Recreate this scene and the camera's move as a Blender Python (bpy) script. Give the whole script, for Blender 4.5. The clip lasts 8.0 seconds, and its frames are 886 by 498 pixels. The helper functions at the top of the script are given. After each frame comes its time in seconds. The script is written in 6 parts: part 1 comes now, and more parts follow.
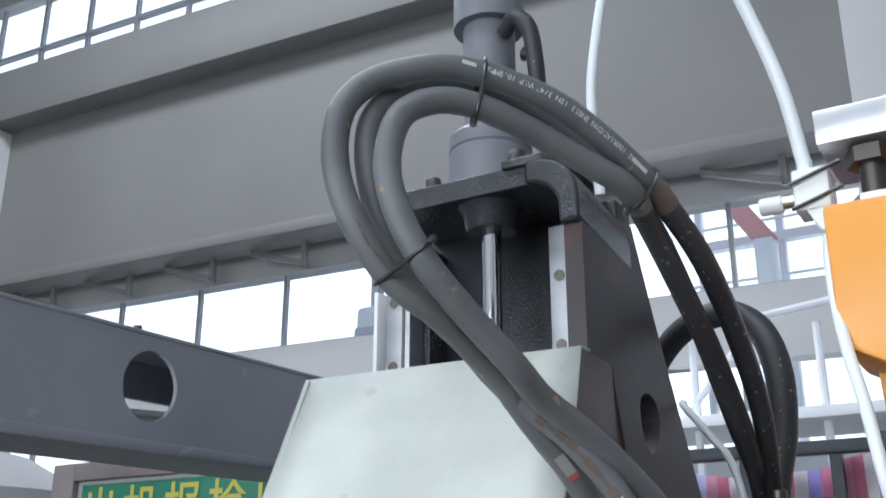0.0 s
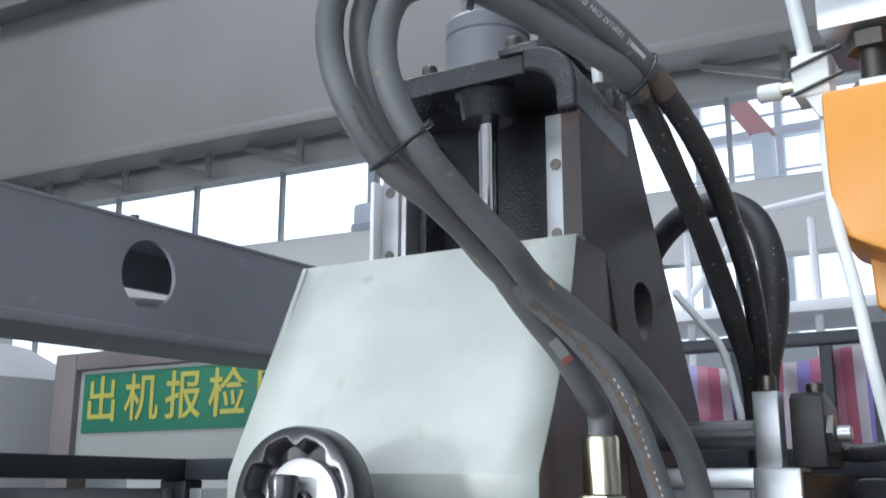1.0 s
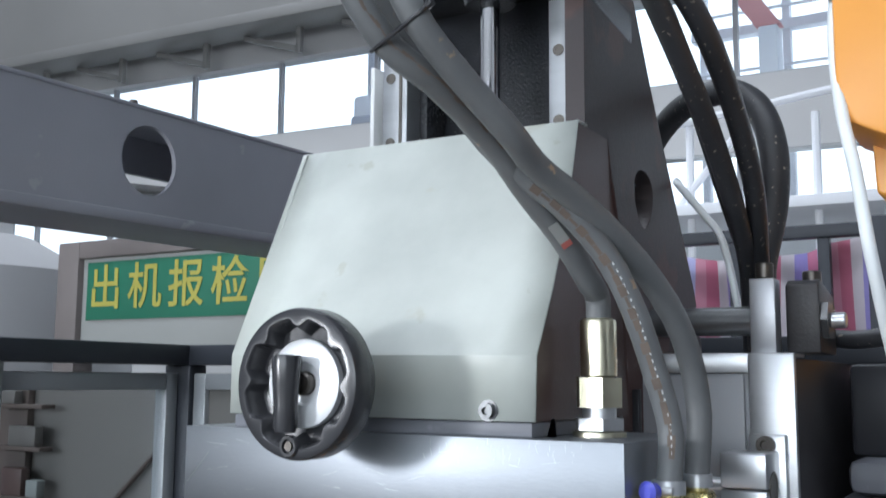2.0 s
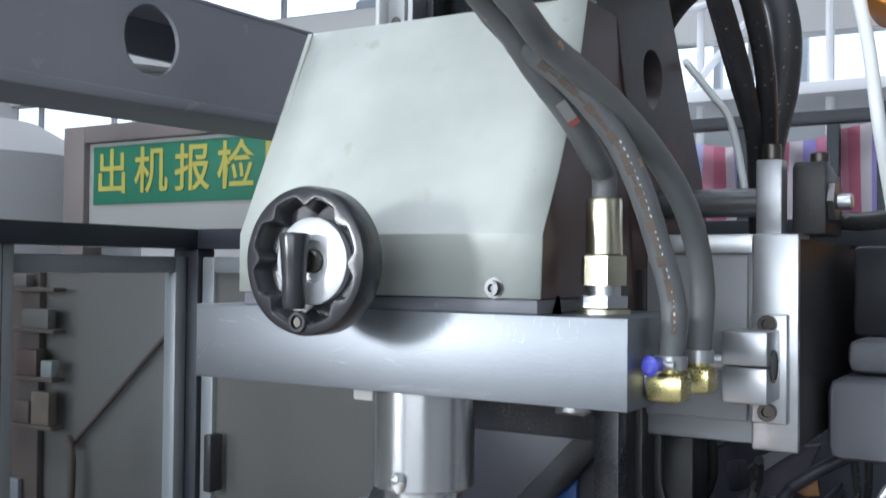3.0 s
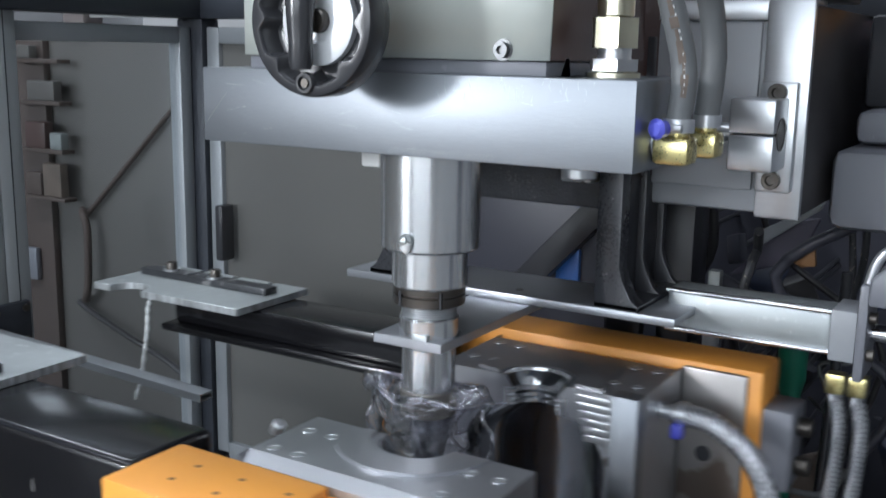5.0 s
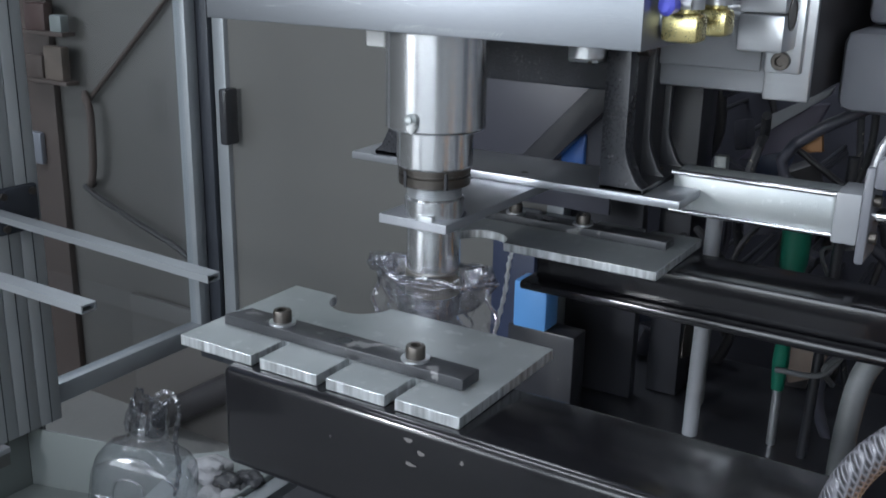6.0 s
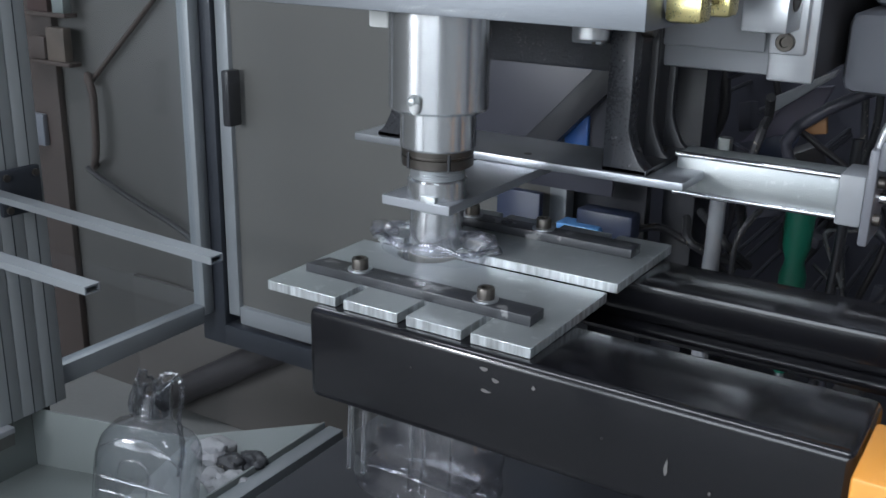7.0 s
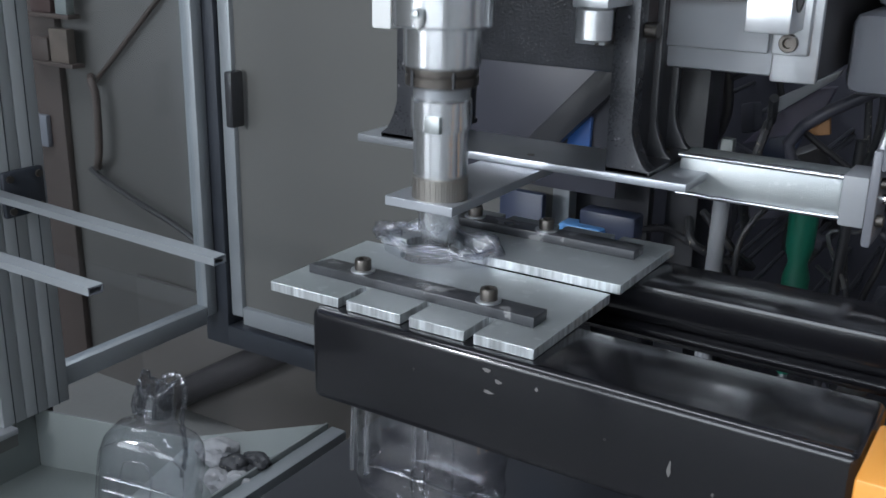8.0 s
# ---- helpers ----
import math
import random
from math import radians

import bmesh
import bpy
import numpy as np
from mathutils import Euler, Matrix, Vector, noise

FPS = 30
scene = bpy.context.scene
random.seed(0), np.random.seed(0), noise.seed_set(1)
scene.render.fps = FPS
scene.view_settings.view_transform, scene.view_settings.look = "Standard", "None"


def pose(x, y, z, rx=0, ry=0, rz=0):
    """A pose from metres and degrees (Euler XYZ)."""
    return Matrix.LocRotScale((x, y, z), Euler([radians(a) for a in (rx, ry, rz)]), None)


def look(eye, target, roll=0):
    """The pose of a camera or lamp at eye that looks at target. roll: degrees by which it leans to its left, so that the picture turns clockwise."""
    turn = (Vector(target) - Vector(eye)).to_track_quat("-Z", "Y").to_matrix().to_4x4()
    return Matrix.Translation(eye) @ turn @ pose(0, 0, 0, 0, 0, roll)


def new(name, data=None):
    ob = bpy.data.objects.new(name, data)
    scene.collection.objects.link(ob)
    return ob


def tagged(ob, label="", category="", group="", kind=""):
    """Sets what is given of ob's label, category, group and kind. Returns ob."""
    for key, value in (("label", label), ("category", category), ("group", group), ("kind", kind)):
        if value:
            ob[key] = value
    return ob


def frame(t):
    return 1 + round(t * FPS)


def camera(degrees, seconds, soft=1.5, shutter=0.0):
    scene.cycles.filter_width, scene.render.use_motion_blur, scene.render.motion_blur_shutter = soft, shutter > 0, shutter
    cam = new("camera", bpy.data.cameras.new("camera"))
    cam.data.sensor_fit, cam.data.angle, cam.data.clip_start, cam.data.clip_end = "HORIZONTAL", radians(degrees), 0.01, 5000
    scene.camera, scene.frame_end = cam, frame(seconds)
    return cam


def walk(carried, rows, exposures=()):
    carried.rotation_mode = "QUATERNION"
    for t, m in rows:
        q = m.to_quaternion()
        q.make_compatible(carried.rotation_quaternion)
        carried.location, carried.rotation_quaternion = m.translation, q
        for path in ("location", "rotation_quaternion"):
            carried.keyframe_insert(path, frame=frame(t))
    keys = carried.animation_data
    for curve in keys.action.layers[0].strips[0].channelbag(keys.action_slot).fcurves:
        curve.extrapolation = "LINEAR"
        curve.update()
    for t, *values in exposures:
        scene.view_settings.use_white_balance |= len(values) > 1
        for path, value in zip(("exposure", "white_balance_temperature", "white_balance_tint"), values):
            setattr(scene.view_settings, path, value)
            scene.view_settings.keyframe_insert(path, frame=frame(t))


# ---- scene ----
FOV = 47.367
cam = camera(FOV, 8.0, soft=1.6, shutter=0.4)
# seconds, eye, target, roll: a tripod head tilting down
PATH = [
    (0.0, (0.3697, -0.9703, 1.5338), (-0.3638, 0.2416, 2.0271), 0.14),
    (0.5, (0.3696, -0.9696, 1.5285), (-0.3719, 0.2636, 1.9520), 0.04),
    (1.0, (0.3695, -0.9692, 1.5227), (-0.3813, 0.2824, 1.8689), 0.15),
    (1.5, (0.3694, -0.9691, 1.5172), (-0.3892, 0.2960, 1.7894), 0.35),
    (1.7, (0.3694, -0.9691, 1.5149), (-0.3919, 0.3007, 1.7554), 0.41),
    (2.8, (0.3696, -0.9703, 1.5019), (-0.4060, 0.3121, 1.5635), 0.49),
    (3.0, (0.3697, -0.9707, 1.4995), (-0.4082, 0.3115, 1.5280), 0.55),
    (3.5, (0.3703, -0.9716, 1.4940), (-0.4070, 0.3104, 1.4453), 0.64),
    (4.0, (0.3711, -0.9728, 1.4881), (-0.4030, 0.3052, 1.3558), 0.79),
    (4.5, (0.3717, -0.9743, 1.4829), (-0.4006, 0.2947, 1.2753), 0.89),
    (5.0, (0.3726, -0.9762, 1.4771), (-0.3958, 0.2789, 1.1868), 0.97),
    (5.2, (0.3730, -0.9770, 1.4751), (-0.3930, 0.2724, 1.1552), 1.06),
    (6.3, (0.3755, -0.9814, 1.4648), (-0.3711, 0.2309, 0.9926), 1.17),
    (6.5, (0.3755, -0.9814, 1.4646), (-0.3703, 0.2304, 0.9902), 1.20),
    (7.0, (0.3753, -0.9815, 1.4647), (-0.3744, 0.2286, 0.9918), 1.18),
    (7.5, (0.3751, -0.9816, 1.4648), (-0.3773, 0.2273, 0.9931), 1.17),
    (8.0, (0.3750, -0.9816, 1.4648), (-0.3783, 0.2267, 0.9932), 1.13),
]
walk(cam, [(t, look(eye, target, roll)) for t, eye, target, roll in PATH], [(0.0, 0.2, 6180, 10), (8.0, 0.2, 6180, 10)])

# ---- world and lights ----
world = bpy.data.worlds.new("sky")
scene.world = world
world.use_nodes = True
wn = world.node_tree.nodes
sky = wn.new("ShaderNodeTexSky")
sky.sky_type, sky.sun_disc = "NISHITA", False
sky.sun_elevation, sky.sun_rotation = radians(50), radians(200)
world.node_tree.links.new(sky.outputs[0], wn["Background"].inputs[0])
wn["Background"].inputs[1].default_value = 0.12


def area(name, eye, target, sx, sy, watts, colour):
    lamp = bpy.data.lights.new(name, "AREA")
    lamp.shape, lamp.size, lamp.size_y, lamp.energy, lamp.color = "RECTANGLE", sx, sy, watts, colour
    ob = new(name, lamp)
    ob.matrix_world = look(eye, target)
    return ob


# daylight through the wall windows, added fill from unseen roof lights and a rear window, and the film crew's lamp
# beside the tripod
area("added_roof_light", (-6.6, 3.2, 10.6), (-6.6, 3.2, 0), 9, 2.0, 540, (0.9, 0.95, 1.0))
area("added_roof_light", (-2.2, -4.5, 10.6), (-2.2, -4.5, 0), 12, 2.0, 650, (0.9, 0.95, 1.0))
area("window_light", (-4.5, 7.1, 3.6), (0, 0, 1.6), 9, 2.4, 110, (0.88, 0.94, 1.0))
area("rear_fill_light", (-1.0, -8.85, 2.9), (-0.8, 0, 2.2), 12, 2.8, 500, (0.92, 0.96, 1.0))
area("work_lamp", (-1.18, -1.66, 1.67), (-0.25, 0.05, 1.35), 0.2, 0.2, 17.5, (0.97, 0.98, 1.0))


# ---- materials ----
def mat(name, colour, rough=0.5, metal=0.0, var=0.25, scale=30.0, bump=0.15, fine=400.0, spots=None, stretch=(1, 1, 1)):
    """A surface with a coarse stain, a fine grain and relief. spots: a second colour in scattered patches."""
    m = bpy.data.materials.new(name)
    m.use_nodes = True
    n, l = m.node_tree.nodes, m.node_tree.links
    b = n["Principled BSDF"]
    tc = n.new("ShaderNodeTexCoord")
    mp = n.new("ShaderNodeMapping")
    mp.inputs["Scale"].default_value = stretch
    l.new(tc.outputs["Object"], mp.inputs[0])
    big = n.new("ShaderNodeTexNoise")
    big.inputs["Scale"].default_value, big.inputs["Detail"].default_value = scale / 4, 6
    small = n.new("ShaderNodeTexNoise")
    small.inputs["Scale"].default_value, small.inputs["Detail"].default_value = fine, 3
    for t in (big, small):
        l.new(mp.outputs[0], t.inputs["Vector"])
    ramp = n.new("ShaderNodeValToRGB")
    c = Vector(colour)
    ramp.color_ramp.elements[0].position, ramp.color_ramp.elements[1].position = 0.3, 0.7
    ramp.color_ramp.elements[0].color = (*(c * (1 - var)), 1)
    ramp.color_ramp.elements[1].color = (*[min(1, v) for v in c * (1 + var * 0.6)], 1)
    l.new(big.outputs[0], ramp.inputs[0])
    out = ramp.outputs[0]
    if spots:
        r2 = n.new("ShaderNodeValToRGB")
        r2.color_ramp.elements[0].position, r2.color_ramp.elements[1].position = spots[1], spots[1] + 0.04
        t2 = n.new("ShaderNodeTexNoise")
        t2.inputs["Scale"].default_value, t2.inputs["Detail"].default_value = spots[2], 4
        l.new(tc.outputs["Object"], t2.inputs["Vector"])
        l.new(t2.outputs[0], r2.inputs[0])
        mix = n.new("ShaderNodeMix")
        mix.data_type = "RGBA"
        mix.inputs[7].default_value = (*spots[0], 1)
        l.new(r2.outputs[0], mix.inputs[0])
        l.new(out, mix.inputs[6])
        out = mix.outputs[2]
    l.new(out, b.inputs["Base Color"])
    rr = n.new("ShaderNodeMapRange")
    rr.inputs[3].default_value, rr.inputs[4].default_value = max(0.02, rough * 0.75), min(1, rough * 1.25)
    add = n.new("ShaderNodeMath")
    add.operation = "MULTIPLY_ADD"
    l.new(small.outputs[0], add.inputs[0])
    add.inputs[1].default_value = 0.5
    half = n.new("ShaderNodeMath")
    half.operation = "MULTIPLY"
    half.inputs[1].default_value = 0.5
    l.new(big.outputs[0], half.inputs[0])
    l.new(half.outputs[0], add.inputs[2])
    l.new(add.outputs[0], rr.inputs[0])
    l.new(rr.outputs[0], b.inputs["Roughness"])
    b.inputs["Metallic"].default_value = metal
    if bump:
        bp = n.new("ShaderNodeBump")
        bp.inputs["Strength"].default_value, bp.inputs["Distance"].default_value = bump, 0.002
        l.new(small.outputs[0], bp.inputs["Height"])
        l.new(bp.outputs[0], b.inputs["Normal"])
    return m


def clear(name, tint, gloss=0.02, face=0.05, edge=0.8, bumpy=0.0):
    """A thin clear sheet: see-through, with a mirror-like skin."""
    m = bpy.data.materials.new(name)
    m.use_nodes = True
    n, l = m.node_tree.nodes, m.node_tree.links
    n.remove(n["Principled BSDF"])
    tr, gl, mix, lw = n.new("ShaderNodeBsdfTransparent"), n.new("ShaderNodeBsdfGlossy"), n.new("ShaderNodeMixShader"), n.new("ShaderNodeLayerWeight")
    tr.inputs[0].default_value = (*tint, 1)
    gl.inputs["Roughness"].default_value = gloss
    pw, fr = n.new("ShaderNodeMath"), n.new("ShaderNodeMath")
    pw.operation, fr.operation = "POWER", "MULTIPLY_ADD"
    pw.inputs[1].default_value = 2.6
    fr.inputs[1].default_value, fr.inputs[2].default_value = edge, face
    l.new(lw.outputs["Facing"], pw.inputs[0])
    l.new(pw.outputs[0], fr.inputs[0])
    l.new(fr.outputs[0], mix.inputs[0])
    l.new(tr.outputs[0], mix.inputs[1])
    l.new(gl.outputs[0], mix.inputs[2])
    l.new(mix.outputs[0], n["Material Output"].inputs[0])
    if bumpy:
        t, bp, tc = n.new("ShaderNodeTexNoise"), n.new("ShaderNodeBump"), n.new("ShaderNodeTexCoord")
        t.inputs["Scale"].default_value, t.inputs["Detail"].default_value = 28, 2
        l.new(tc.outputs["Object"], t.inputs["Vector"])
        bp.inputs["Strength"].default_value, bp.inputs["Distance"].default_value = bumpy, 0.01
        l.new(t.outputs[0], bp.inputs["Height"])
        l.new(bp.outputs[0], lw.inputs["Normal"])
        l.new(bp.outputs[0], gl.inputs["Normal"])
    return m


def glow(name, colour, strength):
    m = bpy.data.materials.new(name)
    m.use_nodes = True
    b = m.node_tree.nodes["Principled BSDF"]
    b.inputs["Base Color"].default_value = (*colour, 1)
    b.inputs["Emission Color"].default_value = (*colour, 1)
    b.inputs["Emission Strength"].default_value = strength
    return m


def stripes(name, colours, scale):
    m = bpy.data.materials.new(name)
    m.use_nodes = True
    n, l = m.node_tree.nodes, m.node_tree.links
    b = n["Principled BSDF"]
    tc, sep = n.new("ShaderNodeTexCoord"), n.new("ShaderNodeSeparateXYZ")
    l.new(tc.outputs["Object"], sep.inputs[0])
    mul, fr, ramp = n.new("ShaderNodeMath"), n.new("ShaderNodeMath"), n.new("ShaderNodeValToRGB")
    mul.operation, fr.operation = "MULTIPLY", "FRACT"
    mul.inputs[1].default_value = scale
    l.new(sep.outputs[0], mul.inputs[0])
    l.new(mul.outputs[0], fr.inputs[0])
    l.new(fr.outputs[0], ramp.inputs[0])
    ramp.color_ramp.interpolation = "CONSTANT"
    el = ramp.color_ramp.elements
    el[0].color = (*colours[0], 1)
    el[1].position, el[1].color = 1 / len(colours), (*colours[1], 1)
    for i, c in enumerate(colours[2:], 2):
        el.new(i / len(colours)).color = (*c, 1)
    l.new(ramp.outputs[0], b.inputs["Base Color"])
    b.inputs["Roughness"].default_value = 0.8
    return m


M = dict(
    steel=mat("brushed steel", (0.62, 0.64, 0.66), 0.32, 0.85, 0.12, 40, 0.08, 300, stretch=(0.15, 1, 3)),
    ground_steel=mat("ground steel block", (0.295, 0.316, 0.342), 0.48, 1.0, 0.14, 22, 0.08, 500, None, (0.25, 1, 1.2)),
    turned=mat("turned steel", (0.66, 0.675, 0.69), 0.22, 0.9, 0.03, 6, 0.0, 300, stretch=(0.2, 0.2, 1)),
    chrome=mat("chrome rod", (0.8, 0.8, 0.82), 0.08, 1.0, 0.04, 20, 0.0),
    alu=mat("milled aluminium plate", (0.45, 0.48, 0.482), 0.44, 0.75, 0.16, 30, 0.2, 500, ((0.5, 0.53, 0.53), 0.62, 60)),
    sawn=mat("sawn aluminium edge", (0.6, 0.63, 0.64), 0.4, 0.75, 0.5, 400, 0.4, 700, None, (1.2, 1.2, 0.12)),
    alu_edge=mat("anodised aluminium profile", (0.29, 0.31, 0.325), 0.42, 0.4, 0.08, 20, 0.05),
    hubface=mat("turned hub face", (0.78, 0.8, 0.82), 0.4, 0.35, 0.05, 20, 0.03),
    post=mat("slotted aluminium post", (0.29, 0.305, 0.31), 0.5, 0.15, 0.08, 12, 0.04, 300),
    knurled=mat("knurled brown-grey steel", (0.36, 0.34, 0.31), 0.36, 0.9, 0.1, 40, 0.05),
    zinc=mat("yellow zinc plating", (0.75, 0.72, 0.55), 0.3, 1.0, 0.15, 60, 0.05),
    brass=mat("brass", (0.78, 0.68, 0.32), 0.28, 1.0, 0.1, 60, 0.05),
    cover=mat("grey-white enamel", (0.45, 0.48, 0.445), 0.38, 0.0, 0.24, 18, 0.04, 500, ((0.38, 0.39, 0.34), 0.64, 14)),
    cast=mat("black cast iron", (0.032, 0.034, 0.039), 0.26, 0.0, 0.3, 50, 0.5, 230),
    iron=mat("smooth black machine paint", (0.03, 0.031, 0.036), 0.34, 0.0, 0.3, 14, 0.06, 260, ((0.06, 0.058, 0.055), 0.7, 22)),
    castworn=mat("worn black casting", (0.04, 0.042, 0.048), 0.28, 0.2, 0.35, 40, 0.14, 260, ((0.22, 0.22, 0.23), 0.66, 60)),
    castred=mat("brown-black painted casting", (0.05, 0.04, 0.041), 0.55, 0.0, 0.3, 14, 0.2, 200, ((0.08, 0.045, 0.04), 0.5, 5)),
    coverbrown=mat("red-brown primed sheet", (0.075, 0.042, 0.037), 0.42, 0.0, 0.35, 10, 0.1, 240),
    castdark=mat("black painted casting", (0.03, 0.028, 0.03), 0.45, 0.0, 0.3, 20, 0.25, 220),
    bluedbar=mat("oiled dark steel", (0.14, 0.145, 0.15), 0.38, 0.7, 0.25, 40, 0.06, 300),
    plate=mat("ground reflective steel plate", (0.42, 0.44, 0.47), 0.34, 0.7, 0.1, 30, 0.02, 400),
    navy=mat("dark blue-grey machine sheet", (0.05, 0.051, 0.066), 0.42, 0.0, 0.2, 12, 0.06, 260),
    polish=mat("polished mould cavity", (0.34, 0.35, 0.37), 0.1, 1.0, 0.1, 25, 0.0, 300),
    bare=mat("bare brown-grey steel face", (0.27, 0.255, 0.245), 0.34, 0.8, 0.25, 12, 0.08, 250, ((0.16, 0.13, 0.11), 0.6, 9)),
    greypaint=mat("dark grey machine paint", (0.18, 0.186, 0.21), 0.4, 0.0, 0.15, 12, 0.1, 300, ((0.23, 0.235, 0.26), 0.68, 20)),
    beampaint=mat("blue-grey beam paint", (0.27, 0.275, 0.31), 0.42, 0.0, 0.14, 12, 0.1, 300, ((0.32, 0.325, 0.35), 0.68, 20)),
    boxpaint=mat("grey machine paint", (0.3, 0.312, 0.33), 0.38, 0.0, 0.15, 14, 0.1, 300),
    black=mat("black lacquer", (0.007, 0.007, 0.0085), 0.2, 0.0, 0.3, 20, 0.04, 250, ((0.12, 0.115, 0.11), 0.755, 75)),
    chip=mat("bare primer", (0.13, 0.125, 0.12), 0.6, 0.0, 0.2, 60, 0.05),
    bar=mat("blued steel bar", (0.05, 0.052, 0.057), 0.35, 0.3, 0.4, 40, 0.15, 250, ((0.2, 0.2, 0.2), 0.6, 34)),
    mullion=mat("grey window steel", (0.3, 0.31, 0.33), 0.5, 0.0, 0.15, 6, 0.05),
    darkframe=mat("dark anodised frame", (0.035, 0.04, 0.05), 0.45, 0.2, 0.2, 20, 0.05),
    plastic=mat("black plastic", (0.036, 0.037, 0.041), 0.25, 0.0, 0.15, 30, 0.05),
    white=mat("white plastic", (0.8, 0.81, 0.8), 0.4, 0.0, 0.05, 20, 0.03),
    bolt=mat("oiled bolt", (0.11, 0.1, 0.09), 0.35, 0.8, 0.3, 80, 0.1),
    hose=mat("grey spiral-wrapped rubber", (0.135, 0.142, 0.145), 0.5, 0.0, 0.22, 40, 0.2, 160, ((0.3, 0.22, 0.15), 0.69, 45)),
    hoseblack=mat("black rubber hose", (0.035, 0.036, 0.04), 0.48, 0.0, 0.3, 30, 0.2, 160, ((0.3, 0.27, 0.22), 0.66, 130)),
    # these three tones carry the bright haze by the windows in their colour
    redfar=mat("red steel paled by haze", (0.8, 0.4, 0.4), 0.6, 0.0, 0.1, 4, 0.0),
    haze=mat("light grey paled by haze", (0.82, 0.84, 0.88), 0.8, 0.0, 0.12, 3, 0.0),
    hazedark=mat("blue-grey paled by haze", (0.5, 0.52, 0.57), 0.8, 0.0, 0.12, 3, 0.0),
    rust=mat("rusty brown rubber", (0.13, 0.1, 0.08), 0.6, 0.0, 0.3, 60, 0.2),
    braid=mat("braided steel hose", (0.42, 0.43, 0.45), 0.35, 0.9, 0.4, 300, 0.6, 500),
    braidblack=mat("black braided hose", (0.1, 0.1, 0.11), 0.4, 0.4, 0.3, 200, 0.3, 400),
    tube=mat("milky nylon tube", (0.78, 0.82, 0.83), 0.35, 0.0, 0.06, 20, 0.03),
    orange=mat("orange machine paint", (0.82, 0.35, 0.06), 0.38, 0.0, 0.12, 10, 0.08, 300),
    deepblue=mat("dark blue enamel", (0.028, 0.038, 0.075), 0.4, 0.0, 0.15, 20, 0.05),
    blue=mat("blue plastic", (0.05, 0.16, 0.5), 0.4, 0.0, 0.15, 20, 0.05),
    bluelight=mat("light blue paint", (0.12, 0.32, 0.66), 0.4, 0.0, 0.12, 20, 0.05),
    purple=mat("violet plastic wing", (0.08, 0.09, 0.5), 0.35, 0.0, 0.1, 20, 0.0),
    red=mat("red paint", (0.36, 0.1, 0.085), 0.5, 0.0, 0.2, 10, 0.05),
    mold=mat("mould steel", (0.4, 0.41, 0.43), 0.36, 0.8, 0.18, 20, 0.12, 350),
    green=mat("green sign vinyl", (0.014, 0.135, 0.08), 0.5, 0.0, 0.08, 8, 0.03),
    yellow=mat("yellow sign vinyl", (0.36, 0.33, 0.06), 0.5, 0.0, 0.06, 8, 0.02),
    signwhite=mat("white sign board", (0.28, 0.29, 0.28), 0.55, 0.0, 0.06, 8, 0.03),
    signframe=mat("weathered sign frame", (0.16, 0.14, 0.135), 0.6, 0.0, 0.25, 10, 0.2),
    concrete=mat("concrete floor", (0.21, 0.21, 0.205), 0.6, 0.0, 0.25, 4, 0.3, 60),
    plaster=mat("painted wall", (0.5, 0.5, 0.5), 0.8, 0.0, 0.08, 2, 0.15, 40),
    girder=mat("grey girder paint", (0.195, 0.193, 0.187), 0.55, 0.0, 0.1, 2, 0.1, 60),
    cabinet=mat("brown-grey cupboard door", (0.105, 0.098, 0.091), 0.4, 0.0, 0.14, 3, 0.04, 60),
    panel=mat("frosted grey panel", (0.115, 0.115, 0.108), 0.45, 0.0, 0.12, 3, 0.05, 60),
    beige=mat("brown cupboard", (0.075, 0.054, 0.046), 0.6, 0.0, 0.25, 6, 0.1),
    bag=mat("white woven bag", (0.32, 0.32, 0.325), 0.7, 0.0, 0.1, 5, 0.2, 90),
    ochre=mat("dull orange plastic", (0.26, 0.13, 0.05), 0.6, 0.0, 0.3, 20, 0.1),
    mauve=mat("grey-violet sheet", (0.11, 0.1, 0.14), 0.6, 0.0, 0.25, 12, 0.1),
    teal=mat("green painted metal", (0.012, 0.16, 0.1), 0.4, 0.0, 0.2, 10, 0.1),
    chute=mat("grey powder-coated sheet", (0.2, 0.22, 0.215), 0.45, 0.0, 0.12, 6, 0.08, 200),
    ink=mat("pale hose print", (0.62, 0.64, 0.64), 0.6, 0.0, 0.2, 60, 0.0),
    pane=clear("window glass", (0.93, 0.95, 0.96), 0.0, 0.03, 0.5),
    pet=clear("clear moulded plastic", (0.9, 0.9, 0.93), 0.03, 0.1, 1.0, 0.14),
    petjug=clear("clear trimmed plastic", (0.86, 0.87, 0.89), 0.06, 0.07, 0.9, 0.06),
    film=clear("crumpled clear film", (0.93, 0.93, 0.96), 0.07, 0.14, 0.9, 0.28),
    bead=clear("thick clear film rim", (0.9, 0.9, 0.94), 0.05, 0.24, 0.9, 0.3),
    frost=clear("whitish crumpled film", (0.72, 0.73, 0.76), 0.22, 0.2, 0.6, 0.3),
    outdoors=glow("overcast daylight", (0.88, 0.94, 1.0), 1.25),
    cloth=stripes("striped woven sheet", [(0.42, 0.12, 0.19), (0.5, 0.46, 0.5), (0.25, 0.22, 0.5), (0.4, 0.13, 0.22), (0.34, 0.34, 0.55), (0.46, 0.2, 0.27)], 4.2),
)


